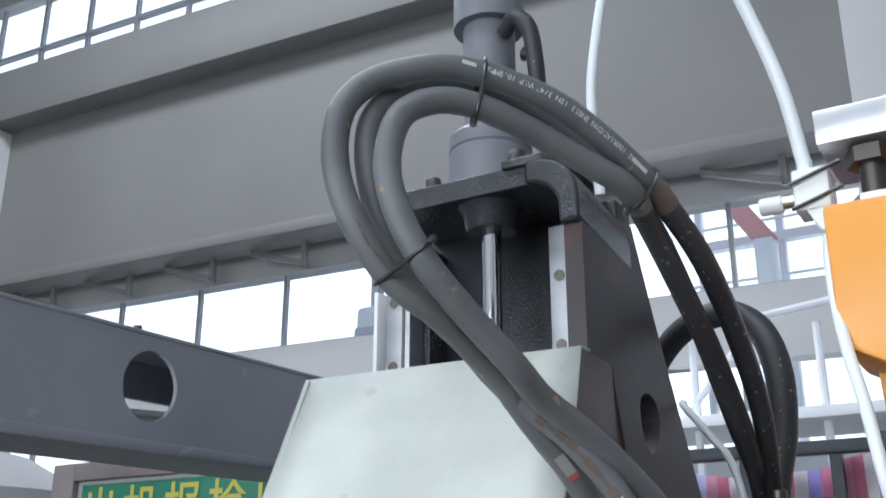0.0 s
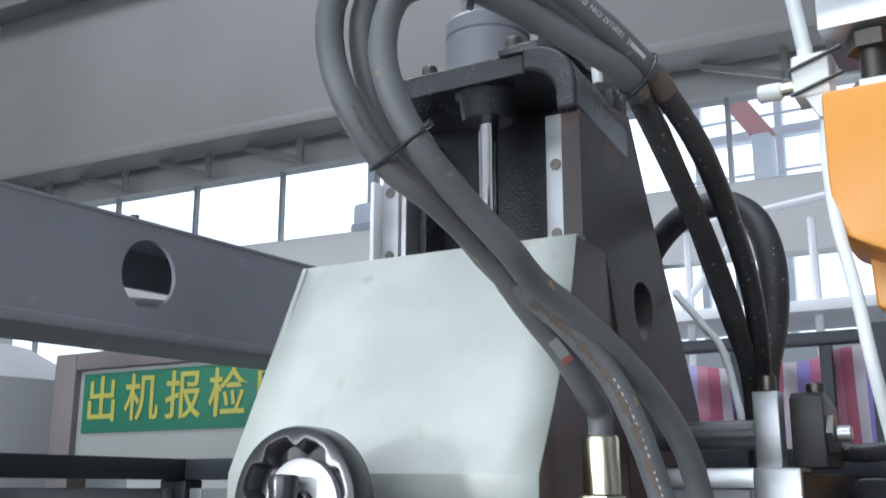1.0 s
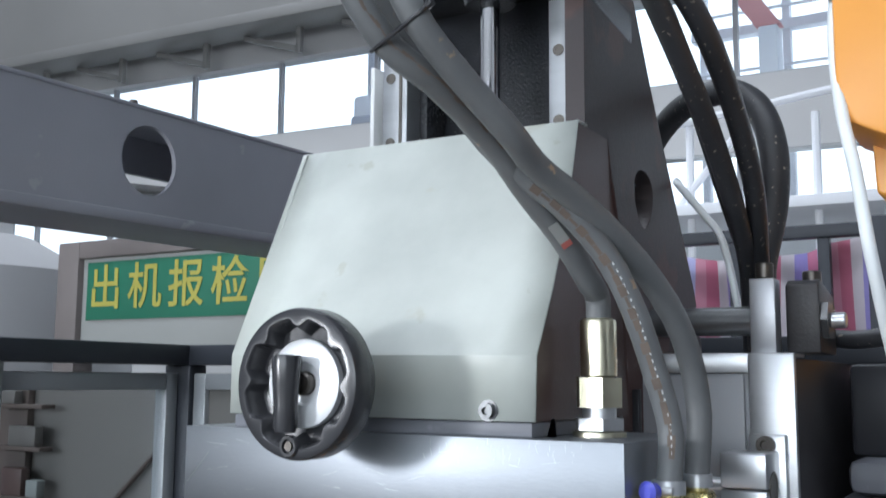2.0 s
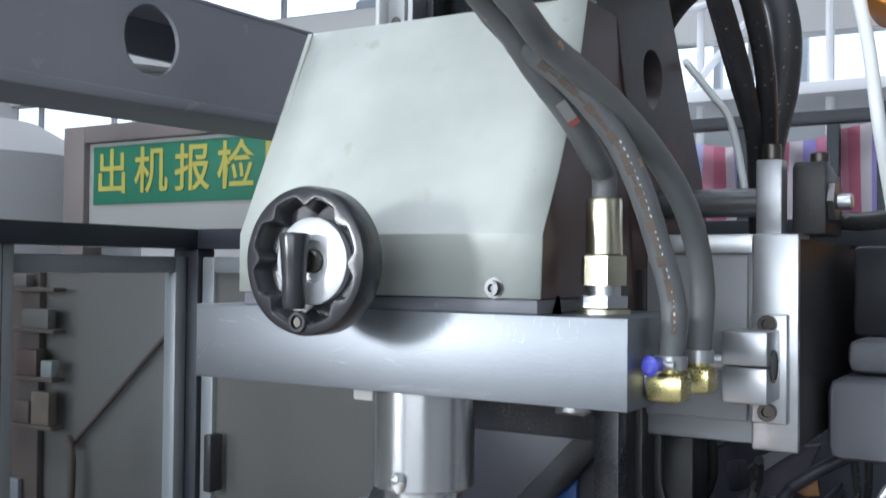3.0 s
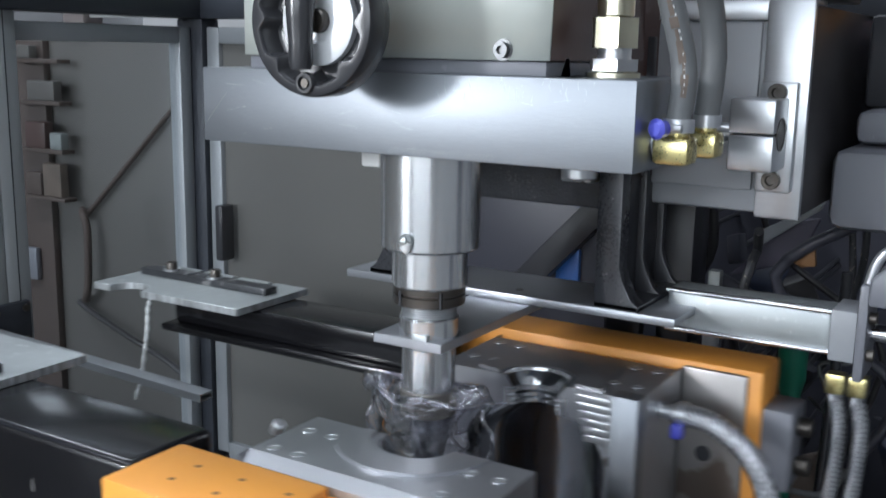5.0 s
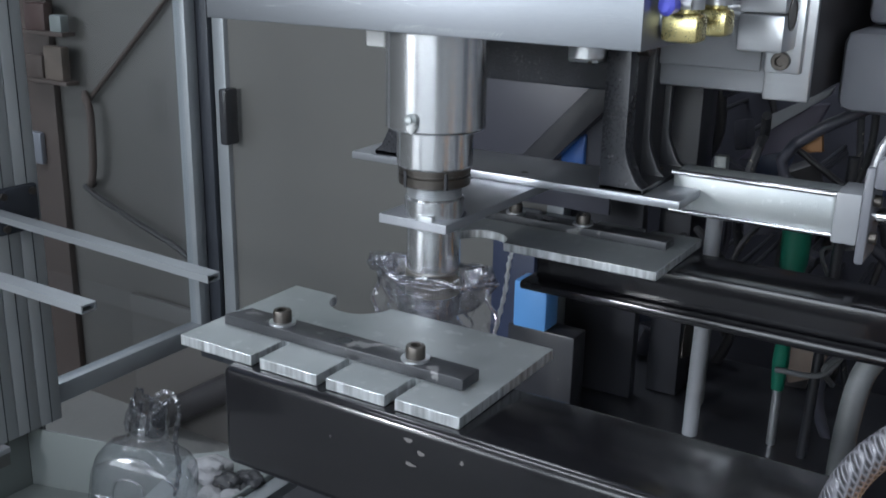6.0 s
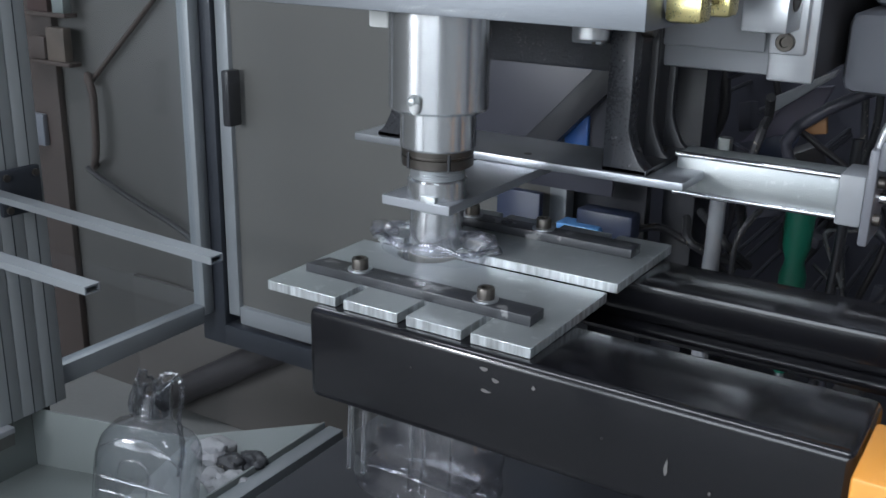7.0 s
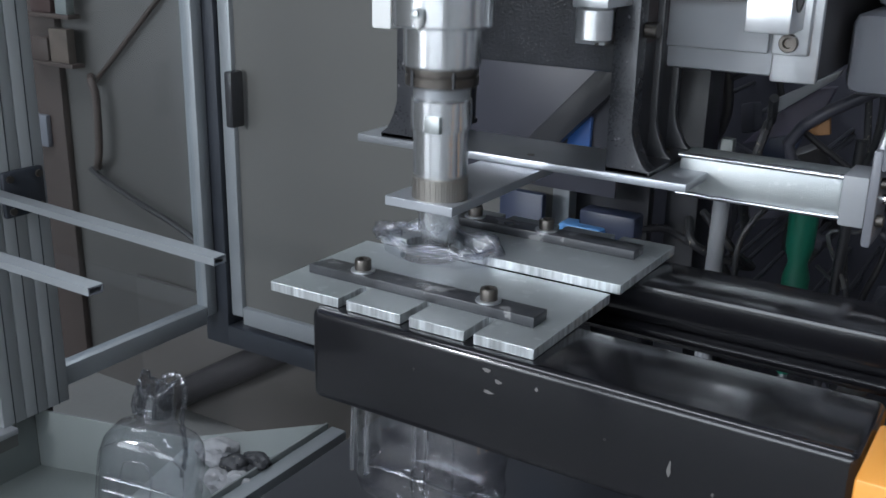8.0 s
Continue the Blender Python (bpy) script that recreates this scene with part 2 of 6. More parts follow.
def braided(m, pitch, tones=((0.1, 0.1, 0.105, 1), (0.55, 0.57, 0.6, 1))):
    """Crossed strands as relief and tone on a braided hose."""
    n, l = m.node_tree.nodes, m.node_tree.links
    b, tc = n["Principled BSDF"], n.new("ShaderNodeTexCoord")
    both = n.new("ShaderNodeMath")
    both.operation = "MAXIMUM"
    for k, turn in enumerate((0.6, -0.6)):
        mp, wv = n.new("ShaderNodeMapping"), n.new("ShaderNodeTexWave")
        mp.inputs["Rotation"].default_value = (turn, turn, turn)
        wv.inputs["Scale"].default_value, wv.inputs["Distortion"].default_value = pitch, 0.6
        l.new(tc.outputs["Object"], mp.inputs[0])
        l.new(mp.outputs[0], wv.inputs["Vector"])
        l.new(wv.outputs["Fac"], both.inputs[k])
    ramp, bp = n.new("ShaderNodeValToRGB"), n.new("ShaderNodeBump")
    ramp.color_ramp.elements[0].color, ramp.color_ramp.elements[1].color = tones
    bp.inputs["Strength"].default_value, bp.inputs["Distance"].default_value = 0.7, 0.002
    l.new(both.outputs[0], ramp.inputs[0])
    l.new(both.outputs[0], bp.inputs["Height"])
    l.new(ramp.outputs[0], b.inputs["Base Color"])
    l.new(bp.outputs[0], b.inputs["Normal"])


braided(M["braid"], 60)
braided(M["braidblack"], 70, ((0.02, 0.02, 0.022, 1), (0.2, 0.2, 0.22, 1)))
glassy = bpy.data.materials.new("solid clear plastic")
glassy.use_nodes = True
gb = glassy.node_tree.nodes["Principled BSDF"]
gb.inputs["Base Color"].default_value, gb.inputs["Roughness"].default_value = (0.95, 0.95, 0.97, 1), 0.03
gb.inputs["IOR"].default_value, gb.inputs["Transmission Weight"].default_value = 1.5, 1.0
M["glassy"] = glassy
spun = M["turned"].node_tree.nodes["Principled BSDF"]
spun.inputs["Anisotropic"].default_value, spun.inputs["Anisotropic Rotation"].default_value = 0.7, 0.25
lacquer = M["black"].node_tree.nodes["Principled BSDF"]
lacquer.inputs["Coat Weight"].default_value, lacquer.inputs["Coat Roughness"].default_value = 0.3, 0.1
lacquer.inputs["Specular IOR Level"].default_value = 0.42


# ---- building blocks ----
ORIGIN = {}


def thing(name, base, label, category, group="", kind=""):
    """An Empty at the thing's base, to carry its parts."""
    ob = tagged(new(name), label, category, group, kind)
    ob.empty_display_size = 0.05
    ob.location = base
    ORIGIN[ob.name] = Vector(base)
    return ob


def part(name, bm, material, parent=None, label="", smooth=40):
    """Links a bmesh, given in world places, as one mesh object under parent."""
    o = ORIGIN[parent.name] if parent else Vector()
    bmesh.ops.translate(bm, verts=bm.verts, vec=-o)
    bmesh.ops.recalc_face_normals(bm, faces=bm.faces)
    me = bpy.data.meshes.new(name)
    bm.to_mesh(me)
    bm.free()
    me.materials.append(M[material])
    if smooth:
        me.shade_smooth()
        me.set_sharp_from_angle(angle=radians(smooth))
    ob = new(name, me)
    if parent:
        ob.parent = parent
    ORIGIN[ob.name] = o
    if label:
        tagged(ob, label)
    return ob


def bevel(ob, r, seg=2):
    md = ob.modifiers.new("edge", "BEVEL")
    md.width, md.segments, md.limit_method, md.angle_limit = r, seg, "ANGLE", radians(40)
    return ob


def single(name, bm, material, label, category, kind="", group=""):
    return tagged(part(name, bm, material), label, category, group, kind)


def soften(bm, r, seg=2):
    if r:
        ed = [e for e in bm.edges if len(e.link_faces) == 2 and e.calc_face_angle(0) > 0.6]
        bmesh.ops.bevel(bm, geom=ed, offset=r, segments=seg, affect="EDGES", profile=0.5, clamp_overlap=True)
    return bm


def box(x0, x1, y0, y1, z0, z1, r=0.0, into=None):
    bm = bmesh.new()
    bmesh.ops.create_cube(bm, size=1)
    for v in bm.verts:
        v.co = Vector(((x0 + x1) / 2 + v.co.x * (x1 - x0), (y0 + y1) / 2 + v.co.y * (y1 - y0), (z0 + z1) / 2 + v.co.z * (z1 - z0)))
    soften(bm, r)
    return join(into, bm)


def join(into, bm):
    if into is None:
        return bm
    me = bpy.data.meshes.new("tmp")
    bm.to_mesh(me)
    bm.free()
    into.from_mesh(me)
    bpy.data.meshes.remove(me)
    return into


def axis_frame(d):
    d = Vector(d).normalized()
    u = d.orthogonal().normalized()
    if abs(d.z) > 0.99:
        u = Vector((1, 0, 0))
    elif abs(d.z) < 0.3:
        u = Vector((0, 0, 1)).cross(d).normalized()
    return u, d.cross(u)


def lathe(base, direction, profile, seg=32, into=None, lobes=0, depth=0.0):
    """A body turned about the line from base; profile: (radius, height) from bottom to top."""
    bm = bmesh.new()
    base, d = Vector(base), Vector(direction).normalized()
    u, w = axis_frame(d)
    rings = []
    for r, h in profile:
        if r < 1e-6:
            rings.append([bm.verts.new(base + d * h)])
            continue
        ring = []
        for i in range(seg):
            a = 2 * math.pi * i / seg
            rr = r * (1 + depth * math.cos(lobes * a)) if lobes else r
            ring.append(bm.verts.new(base + d * h + u * rr * math.cos(a) + w * rr * math.sin(a)))
        rings.append(ring)
    for a, b in zip(rings, rings[1:]):
        for i in range(seg):
            j = (i + 1) % seg
            if len(a) == 1 and len(b) > 1:
                bm.faces.new((a[0], b[i], b[j]))
            elif len(b) == 1 and len(a) > 1:
                bm.faces.new((a[i], a[j], b[0]))
            elif len(a) > 1:
                bm.faces.new((a[i], a[j], b[j], b[i]))
    for ring, flip in ((rings[0], True), (rings[-1], False)):
        if len(ring) > 1:
            bm.faces.new(ring[::-1] if flip else ring)
    return join(into, bm)


def rod(p0, p1, r, seg=20, bev=0.0, into=None):
    p0, p1 = Vector(p0), Vector(p1)
    h = (p1 - p0).length
    b = min(bev, r * 0.5, h * 0.4)
    prof = [(r - b, 0), (r, b), (r, h - b), (r - b, h)] if b else [(r, 0), (r, h)]
    return lathe(p0, p1 - p0, prof, seg, into)


def smooth_path(pts, n=8):
    pts = [Vector(p) for p in pts]
    ext = [2 * pts[0] - pts[1]] + pts + [2 * pts[-1] - pts[-2]]
    out = []
    for i in range(1, len(ext) - 2):
        p0, p1, p2, p3 = ext[i - 1:i + 3]
        for k in range(n):
            t = k / n
            out.append(0.5 * (2 * p1 + (p2 - p0) * t + (2 * p0 - 5 * p1 + 4 * p2 - p3) * t * t + (3 * p1 - p0 - 3 * p2 + p3) * t ** 3))
    return out + [pts[-1]]


def sweep(pts, r, seg=14, n=8, wob=0.0, into=None):
    """A hose of radius r through the points."""
    path = smooth_path(pts, n) if n > 1 else [Vector(p) for p in pts]
    bm = bmesh.new()
    rings, side = [], None
    for i, p in enumerate(path):
        d = (path[min(i + 1, len(path) - 1)] - path[max(i - 1, 0)]).normalized()
        side = d.orthogonal().normalized() if side is None else (side - d * side.dot(d)).normalized()
        up = d.cross(side)
        rr = r * (1 + wob * math.sin(i * 1.7)) if wob > 0 else r * (1 - wob) if wob < 0 and i % 9 == 0 else r
        rings.append([bm.verts.new(p + (side * math.cos(a) + up * math.sin(a)) * rr) for a in (2 * math.pi * k / seg for k in range(seg))])
    for a, b in zip(rings, rings[1:]):
        for k in range(seg):
            bm.faces.new((a[k], a[(k + 1) % seg], b[(k + 1) % seg], b[k]))
    bm.faces.new(rings[0][::-1])
    bm.faces.new(rings[-1])
    return join(into, bm)


def prism(pts, push, r=0.0, into=None):
    """A flat outline pushed along a vector."""
    bm = bmesh.new()
    vs = [bm.verts.new(p) for p in pts]
    f = bm.faces.new(vs)
    ext = bmesh.ops.extrude_face_region(bm, geom=[f])
    bmesh.ops.translate(bm, verts=[v for v in ext["geom"] if isinstance(v, bmesh.types.BMVert)], vec=push)
    bmesh.ops.recalc_face_normals(bm, faces=bm.faces)
    soften(bm, r)
    return join(into, bm)


def plate_with_hole(x0, x1, z0, z1, cx, cz, rad, seg=32):
    """Outline strips of a plate round a round hole, as quads: a list of 2D quads."""
    def edge(a):
        c, s = math.cos(a), math.sin(a)
        k = min(((x1 - cx) if c > 0 else (x0 - cx)) / c if abs(c) > 1e-6 else 1e9, ((z1 - cz) if s > 0 else (z0 - cz)) / s if abs(s) > 1e-6 else 1e9)
        return (cx + c * k, cz + s * k)
    angs = sorted([2 * math.pi * i / seg for i in range(seg)] + [math.atan2(zz - cz, xx - cx) % (2 * math.pi) for xx in (x0, x1) for zz in (z0, z1)])
    inner = [(cx + rad * math.cos(a), cz + rad * math.sin(a)) for a in angs]
    return inner, [edge(a) for a in angs]


def holed(inner, outer, to3d, push):
    """A plate between an inner and an outer ring of 2D points, with thickness."""
    bm = bmesh.new()
    n = len(inner)
    push = Vector(push)
    ai, ao = [bm.verts.new(to3d(*p)) for p in inner], [bm.verts.new(to3d(*p)) for p in outer]
    bi, bo = [bm.verts.new(v.co + push) for v in ai], [bm.verts.new(v.co + push) for v in ao]
    for i in range(n):
        j = (i + 1) % n
        for q in ((ai[i], ai[j], ao[j], ao[i]), (bi[i], bo[i], bo[j], bi[j]), (ao[i], ao[j], bo[j], bo[i]), (ai[i], bi[i], bi[j], ai[j])):
            bm.faces.new(q)
    return bm


def moved(bm, m):
    bmesh.ops.transform(bm, matrix=m, verts=bm.verts)
    return bm


def cap_screw(base, d, r, h, parent, material="bolt", washer=True):
    d = Vector(d)
    if washer:
        part("washer", rod(base, Vector(base) + d * h * 0.18, r * 1.45, 20), "steel", parent)
    b = Vector(base) + d * h * 0.18
    bm = lathe(b, d, [(r, 0), (r, h * 0.85), (r * 0.9, h), (r * 0.55, h), (r * 0.5, h * 0.55), (0, h * 0.55)], 16)
    return part("screw", bm, material, parent)


def hexagon(base, d, r, h, material, parent, name="nut"):
    return part(name, soften(lathe(base, d, [(r, 0), (r, h)], 6), r * 0.06, 1), material, parent, smooth=20)


def lettering(text, size, m, material, name, parent, extrude=0.0004, bold=0.0):
    cu = bpy.data.curves.new(name, "FONT")
    cu.body, cu.size, cu.align_x, cu.align_y, cu.extrude = text, size, "CENTER", "CENTER", extrude
    cu.offset = bold
    tmp = new("tmp", cu)
    dg = bpy.context.evaluated_depsgraph_get()
    me = bpy.data.meshes.new_from_object(tmp.evaluated_get(dg))
    bpy.data.objects.remove(tmp)
    bpy.data.curves.remove(cu)
    me.transform(Matrix.Translation(-ORIGIN[parent.name]) @ m)
    me.materials.clear()
    me.materials.append(M[material])
    ob = new(name, me)
    ob.parent = parent
    return ob


# ---- the hall ----
SLOPE = 0.07  # the far wall turns slightly away from the machine


def far(bm, y0=7.0):
    """Turns a piece built along x into the far wall's direction."""
    for v in bm.verts:
        v.co.y += SLOPE * (v.co.x + 11.35)
    return bm


def hall():
    single("floor", box(-16, 9, -9, 10.5, -0.2, 0), "concrete", "worn grey concrete workshop floor", "floor", "structure")
    # the roof openings are added to hold the overhead fill lamps
    roof = thing("ceiling", (0, 0, 10.8), "grey workshop roof with openings added for fill light", "ceiling", kind="structure")
    bm = box(-16, 9, -9, -5.6, 10.8, 11.0)
    box(-16, 9, -3.4, 2.1, 10.8, 11.0, into=bm)
    prism([(-16, 4.3, 10.8), (9, 4.3, 10.8), (9, 9.05, 10.8), (-16, 7.3, 10.8)], (0, 0, 0.2), into=bm)
    part("roof_deck", bm, "plaster", roof)
    for n, b in (("wall_left", (-16.3, -16, -9, 7.45, 0, 11)), ("wall_right", (9, 9.3, -9, 10.5, 0, 11))):
        single(n, box(*b), "plaster", "plain grey plastered workshop wall", "wall", "structure")
    # behind the camera; its window band is added for the rear fill lamp
    wb = thing("wall_back", (-3, -9, 0), "unseen grey workshop wall with a window band added for fill light", "wall", kind="structure")
    for b in ((-16, 9, -9.3, -9, 0, 1.4), (-16, 9, -9.3, -9, 4.4, 11), (-16, -7.2, -9.3, -9, 1.4, 4.4), (5.2, 9, -9.3, -9, 1.4, 4.4)):
        part("wall_band", box(*b), "plaster", wb)
    wall = thing("wall_far", (-4, 7.6, 0), "grey workshop wall with long window bands", "wall", kind="structure")
    y0, y1 = 7.6, 7.85
    for z0, z1 in ((0, 2.15), (3.62, 4.33), (5.22, 9.25), (10.6, 11)):
        part("wall_band", far(box(-16, 9, y0, y1, z0, z1)), "plaster", wall)
    # window bands: mullions and panes
    for k, (z0, z1) in enumerate(((2.15, 3.62), (4.33, 5.22), (9.25, 10.6))):
        win = thing("window_%d" % (k + 1), (-4, 7.6, z0), "long band of steel-framed factory windows, overexposed daylight", "window", kind="structure")
        step, half = (1.31, 0.022) if k < 2 else (0.98, 0.03)
        for i in range(19 if k < 2 else 25):
            x = -15.11 + step * i
            part("mullion", far(box(x - half, x + half, 7.68, 7.74, z0, z1)), "mullion", win)
            if x + step < 9:
                part("pane", far(box(x + half, x + step - half, 7.705, 7.711, z0, z1)), "pane", win).visible_shadow = False
        part("frame", far(box(-15.5, 8.9, 7.67, 7.75, z0 - 0.02, z0 + 0.03)), "mullion", win)
        if k == 2:
            part("transom", far(box(-15.5, 8.9, 7.66, 7.76, 9.62, 9.67)), "mullion", win)
    bm = far(box(-40, 16, 15, 15.1, -1, 32))
    single("backdrop", bm, "outdoors", "bright overcast daylight outside the windows", "sky", "structure")
    # crane girder with brackets under it
    g = thing("crane_girder", (-4, 7.0, 5.4), "grey steel crane runway girder along the wall", "girder", kind="structure")
    part("web", far(box(-15.8, 8.8, 7.05, 7.12, 5.55, 7.85)), "girder", g)
    part("bottom_flange", far(box(-15.8, 8.8, 6.85, 7.32, 5.42, 5.55, 0.01)), "girder", g)
    part("top_flange", far(box(-15.8, 8.8, 6.7, 7.4, 7.82, 8.62, 0.02)), "girder", g)
    part("rail", far(box(-15.8, 8.8, 7.0, 7.1, 8.62, 8.72, 0.01)), "girder", g)
    for i in range(9):
        x = -10.6 + 1.32 * i
        bm = far(box(x - 0.03, x + 0.03, 7.2, 7.26, 5.12, 5.42))
        b2 = far(prism([(x - 0.75, 7.2, 5.36), (x - 0.75, 7.2, 5.42), (x, 7.2, 5.2), (x, 7.2, 5.13)], (0, 0.05, 0)))
        part("bracket", join(bm, b2), "girder", g)
    for x in (-11.95, -0.2):
        col = thing("column", (x, 7.0, 0), "grey concrete crane column with a corbel", "column", kind="structure")
        part("shaft", far(box(x - 0.45, x + 0.3, 6.72, 7.75, 0, 7.8, 0.02)), "plaster", col)
        part("corbel", far(prism([(x - 0.45, 7.15, 4.4), (x - 0.45, 7.15, 5.4), (x - 0.45, 6.6, 5.4), (x - 0.45, 6.6, 5.1)], (0.75, 0, 0), 0.02)), "plaster", col)


hall()


def beyond():
    """What shows outside and beyond the machine."""
    for x, w, z0, z1, m, lab in ((-3.4, 2.2, 0, 3.1, "plaster", "pale building wing outside the window"), (-0.2, 1.8, 0, 2.6, "girder", "grey loading platform outside")):
        single("outbuilding", box(x, x + w, 10.5, 12, z0, z1, 0.02), m, lab, "building")
    # tower, jib and flats: haze is mixed into their paint
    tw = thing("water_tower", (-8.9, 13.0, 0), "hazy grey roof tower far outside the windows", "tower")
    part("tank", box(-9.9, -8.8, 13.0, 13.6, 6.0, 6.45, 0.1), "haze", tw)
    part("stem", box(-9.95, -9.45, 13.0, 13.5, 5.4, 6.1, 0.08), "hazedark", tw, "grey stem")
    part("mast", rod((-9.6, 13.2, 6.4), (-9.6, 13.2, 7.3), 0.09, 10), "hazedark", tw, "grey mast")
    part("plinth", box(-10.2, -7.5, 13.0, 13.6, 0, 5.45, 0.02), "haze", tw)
    jib = thing("crane_jib", (-2.6, 11.0, 0), "red steel crane jib outside the window, haze in its colour", "crane")
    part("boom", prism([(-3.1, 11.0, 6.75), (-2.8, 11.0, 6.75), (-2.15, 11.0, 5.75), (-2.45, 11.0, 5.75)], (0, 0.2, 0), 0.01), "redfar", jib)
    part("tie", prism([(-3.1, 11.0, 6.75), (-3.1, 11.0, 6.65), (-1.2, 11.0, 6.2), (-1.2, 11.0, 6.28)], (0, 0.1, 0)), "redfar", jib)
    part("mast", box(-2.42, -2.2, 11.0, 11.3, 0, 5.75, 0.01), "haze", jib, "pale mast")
    bl = thing("block_of_flats", (-2.0, 12.0, 0), "concrete frame of a building outside, haze in its colour", "building")
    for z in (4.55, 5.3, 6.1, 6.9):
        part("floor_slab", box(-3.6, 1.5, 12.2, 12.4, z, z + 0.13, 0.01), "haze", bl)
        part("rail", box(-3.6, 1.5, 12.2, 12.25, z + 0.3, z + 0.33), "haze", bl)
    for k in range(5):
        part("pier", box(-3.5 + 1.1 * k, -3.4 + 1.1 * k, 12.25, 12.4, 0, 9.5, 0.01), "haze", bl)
    # the stair is coloured paler to hold the glare of the windows
    st = thing("steel_stair", (-1.2, 6.2, 0), "steel stair and landing by the windows, haze in their colour", "stair")
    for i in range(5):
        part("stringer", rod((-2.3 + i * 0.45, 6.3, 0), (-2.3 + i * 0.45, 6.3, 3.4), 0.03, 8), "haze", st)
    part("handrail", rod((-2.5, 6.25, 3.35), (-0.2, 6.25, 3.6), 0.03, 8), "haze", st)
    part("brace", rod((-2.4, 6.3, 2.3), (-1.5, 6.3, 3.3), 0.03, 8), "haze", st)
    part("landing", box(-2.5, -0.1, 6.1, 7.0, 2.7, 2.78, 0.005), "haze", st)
    # dark railing with a striped sheet hung over it
    fence = thing("railing", (-0.4, 2.6, 0), "black steel railing behind the machine", "railing")
    for x in (-1.15, -0.86, -0.57, -0.27):
        part("post", box(x - 0.02, x + 0.02, 2.6, 2.64, 0, 2.0, 0.003), "darkframe", fence)
    part("post", box(-0.13, -0.06, 2.58, 2.65, 0, 2.06, 0.003), "darkframe", fence)
    for z in (2.0, 1.35):
        part("rail", box(-1.5, 0.7, 2.595, 2.645, z, z + 0.045, 0.004), "darkframe", fence)
    bm = bmesh.new()
    nx, nz = 70, 14
    g = [[bm.verts.new((-1.3 + 2.2 * i / nx, 2.72 + 0.045 * math.sin(i * 0.55 + 0.3 * j) + 0.02 * math.sin(i * 1.3), 1.05 + (0.93 + 0.03 * math.sin(i * 0.2)) * j / nz)) for j in range(nz + 1)] for i in range(nx + 1)]
    for i in range(nx):
        for j in range(nz):
            bm.faces.new((g[i][j], g[i + 1][j], g[i + 1][j + 1], g[i][j + 1]))
    ob = single("striped_sheet", bm, "cloth", "pink, white and blue striped woven sheet hung behind the railing", "cloth")
    ob.modifiers.new("thickness", "SOLIDIFY").thickness = 0.003
    # big white bag and the cupboard far behind the guard
    bag = thing("bulk_bag", (-3.9, 1.7, 0), "large white woven bulk bag, filled", "bag")
    bm = lathe((-3.9, 1.7, 0), (0, 0, 1), [(0.75, 0), (0.85, 0.3), (0.86, 1.6), (0.75, 1.95), (0.45, 2.12), (0, 2.16)], 28)
    for v in bm.verts:
        v.co += Vector((v.co.x + 3.9, v.co.y - 1.7, 0)) * 0.08 * noise.noise(v.co * 2.5)
    part("sack", bm, "bag", bag)
    for a in (200, 245, 290, 335):
        c, q = math.cos(radians(a)), math.sin(radians(a))
        part("lifting_strap", sweep([(-3.9 + 0.87 * c, 1.7 + 0.87 * q, 0.3), (-3.9 + 0.88 * c, 1.7 + 0.88 * q, 1.6), (-3.9 + 0.78 * c, 1.7 + 0.78 * q, 1.97), (-3.9 + 0.5 * c, 1.7 + 0.5 * q, 2.14)], 0.02, 8), "bag", bag)
    cup = thing("cupboard", (-3.4, 1.9, 0), "brown workshop cupboard with cluttered shelves", "cupboard")
    part("body", box(-3.95, -2.95, 2.0, 2.4, 0, 1.15, 0.008), "beige", cup)
    for z in (0.35, 0.7, 0.98):
        part("shelf", box(-3.93, -2.97, 1.9, 2.0, z, z + 0.025), "beige", cup)
    part("box", box(-3.5, -3.25, 1.86, 2.0, 0.725, 0.88, 0.004), "red", cup, "small red carton")


beyond()


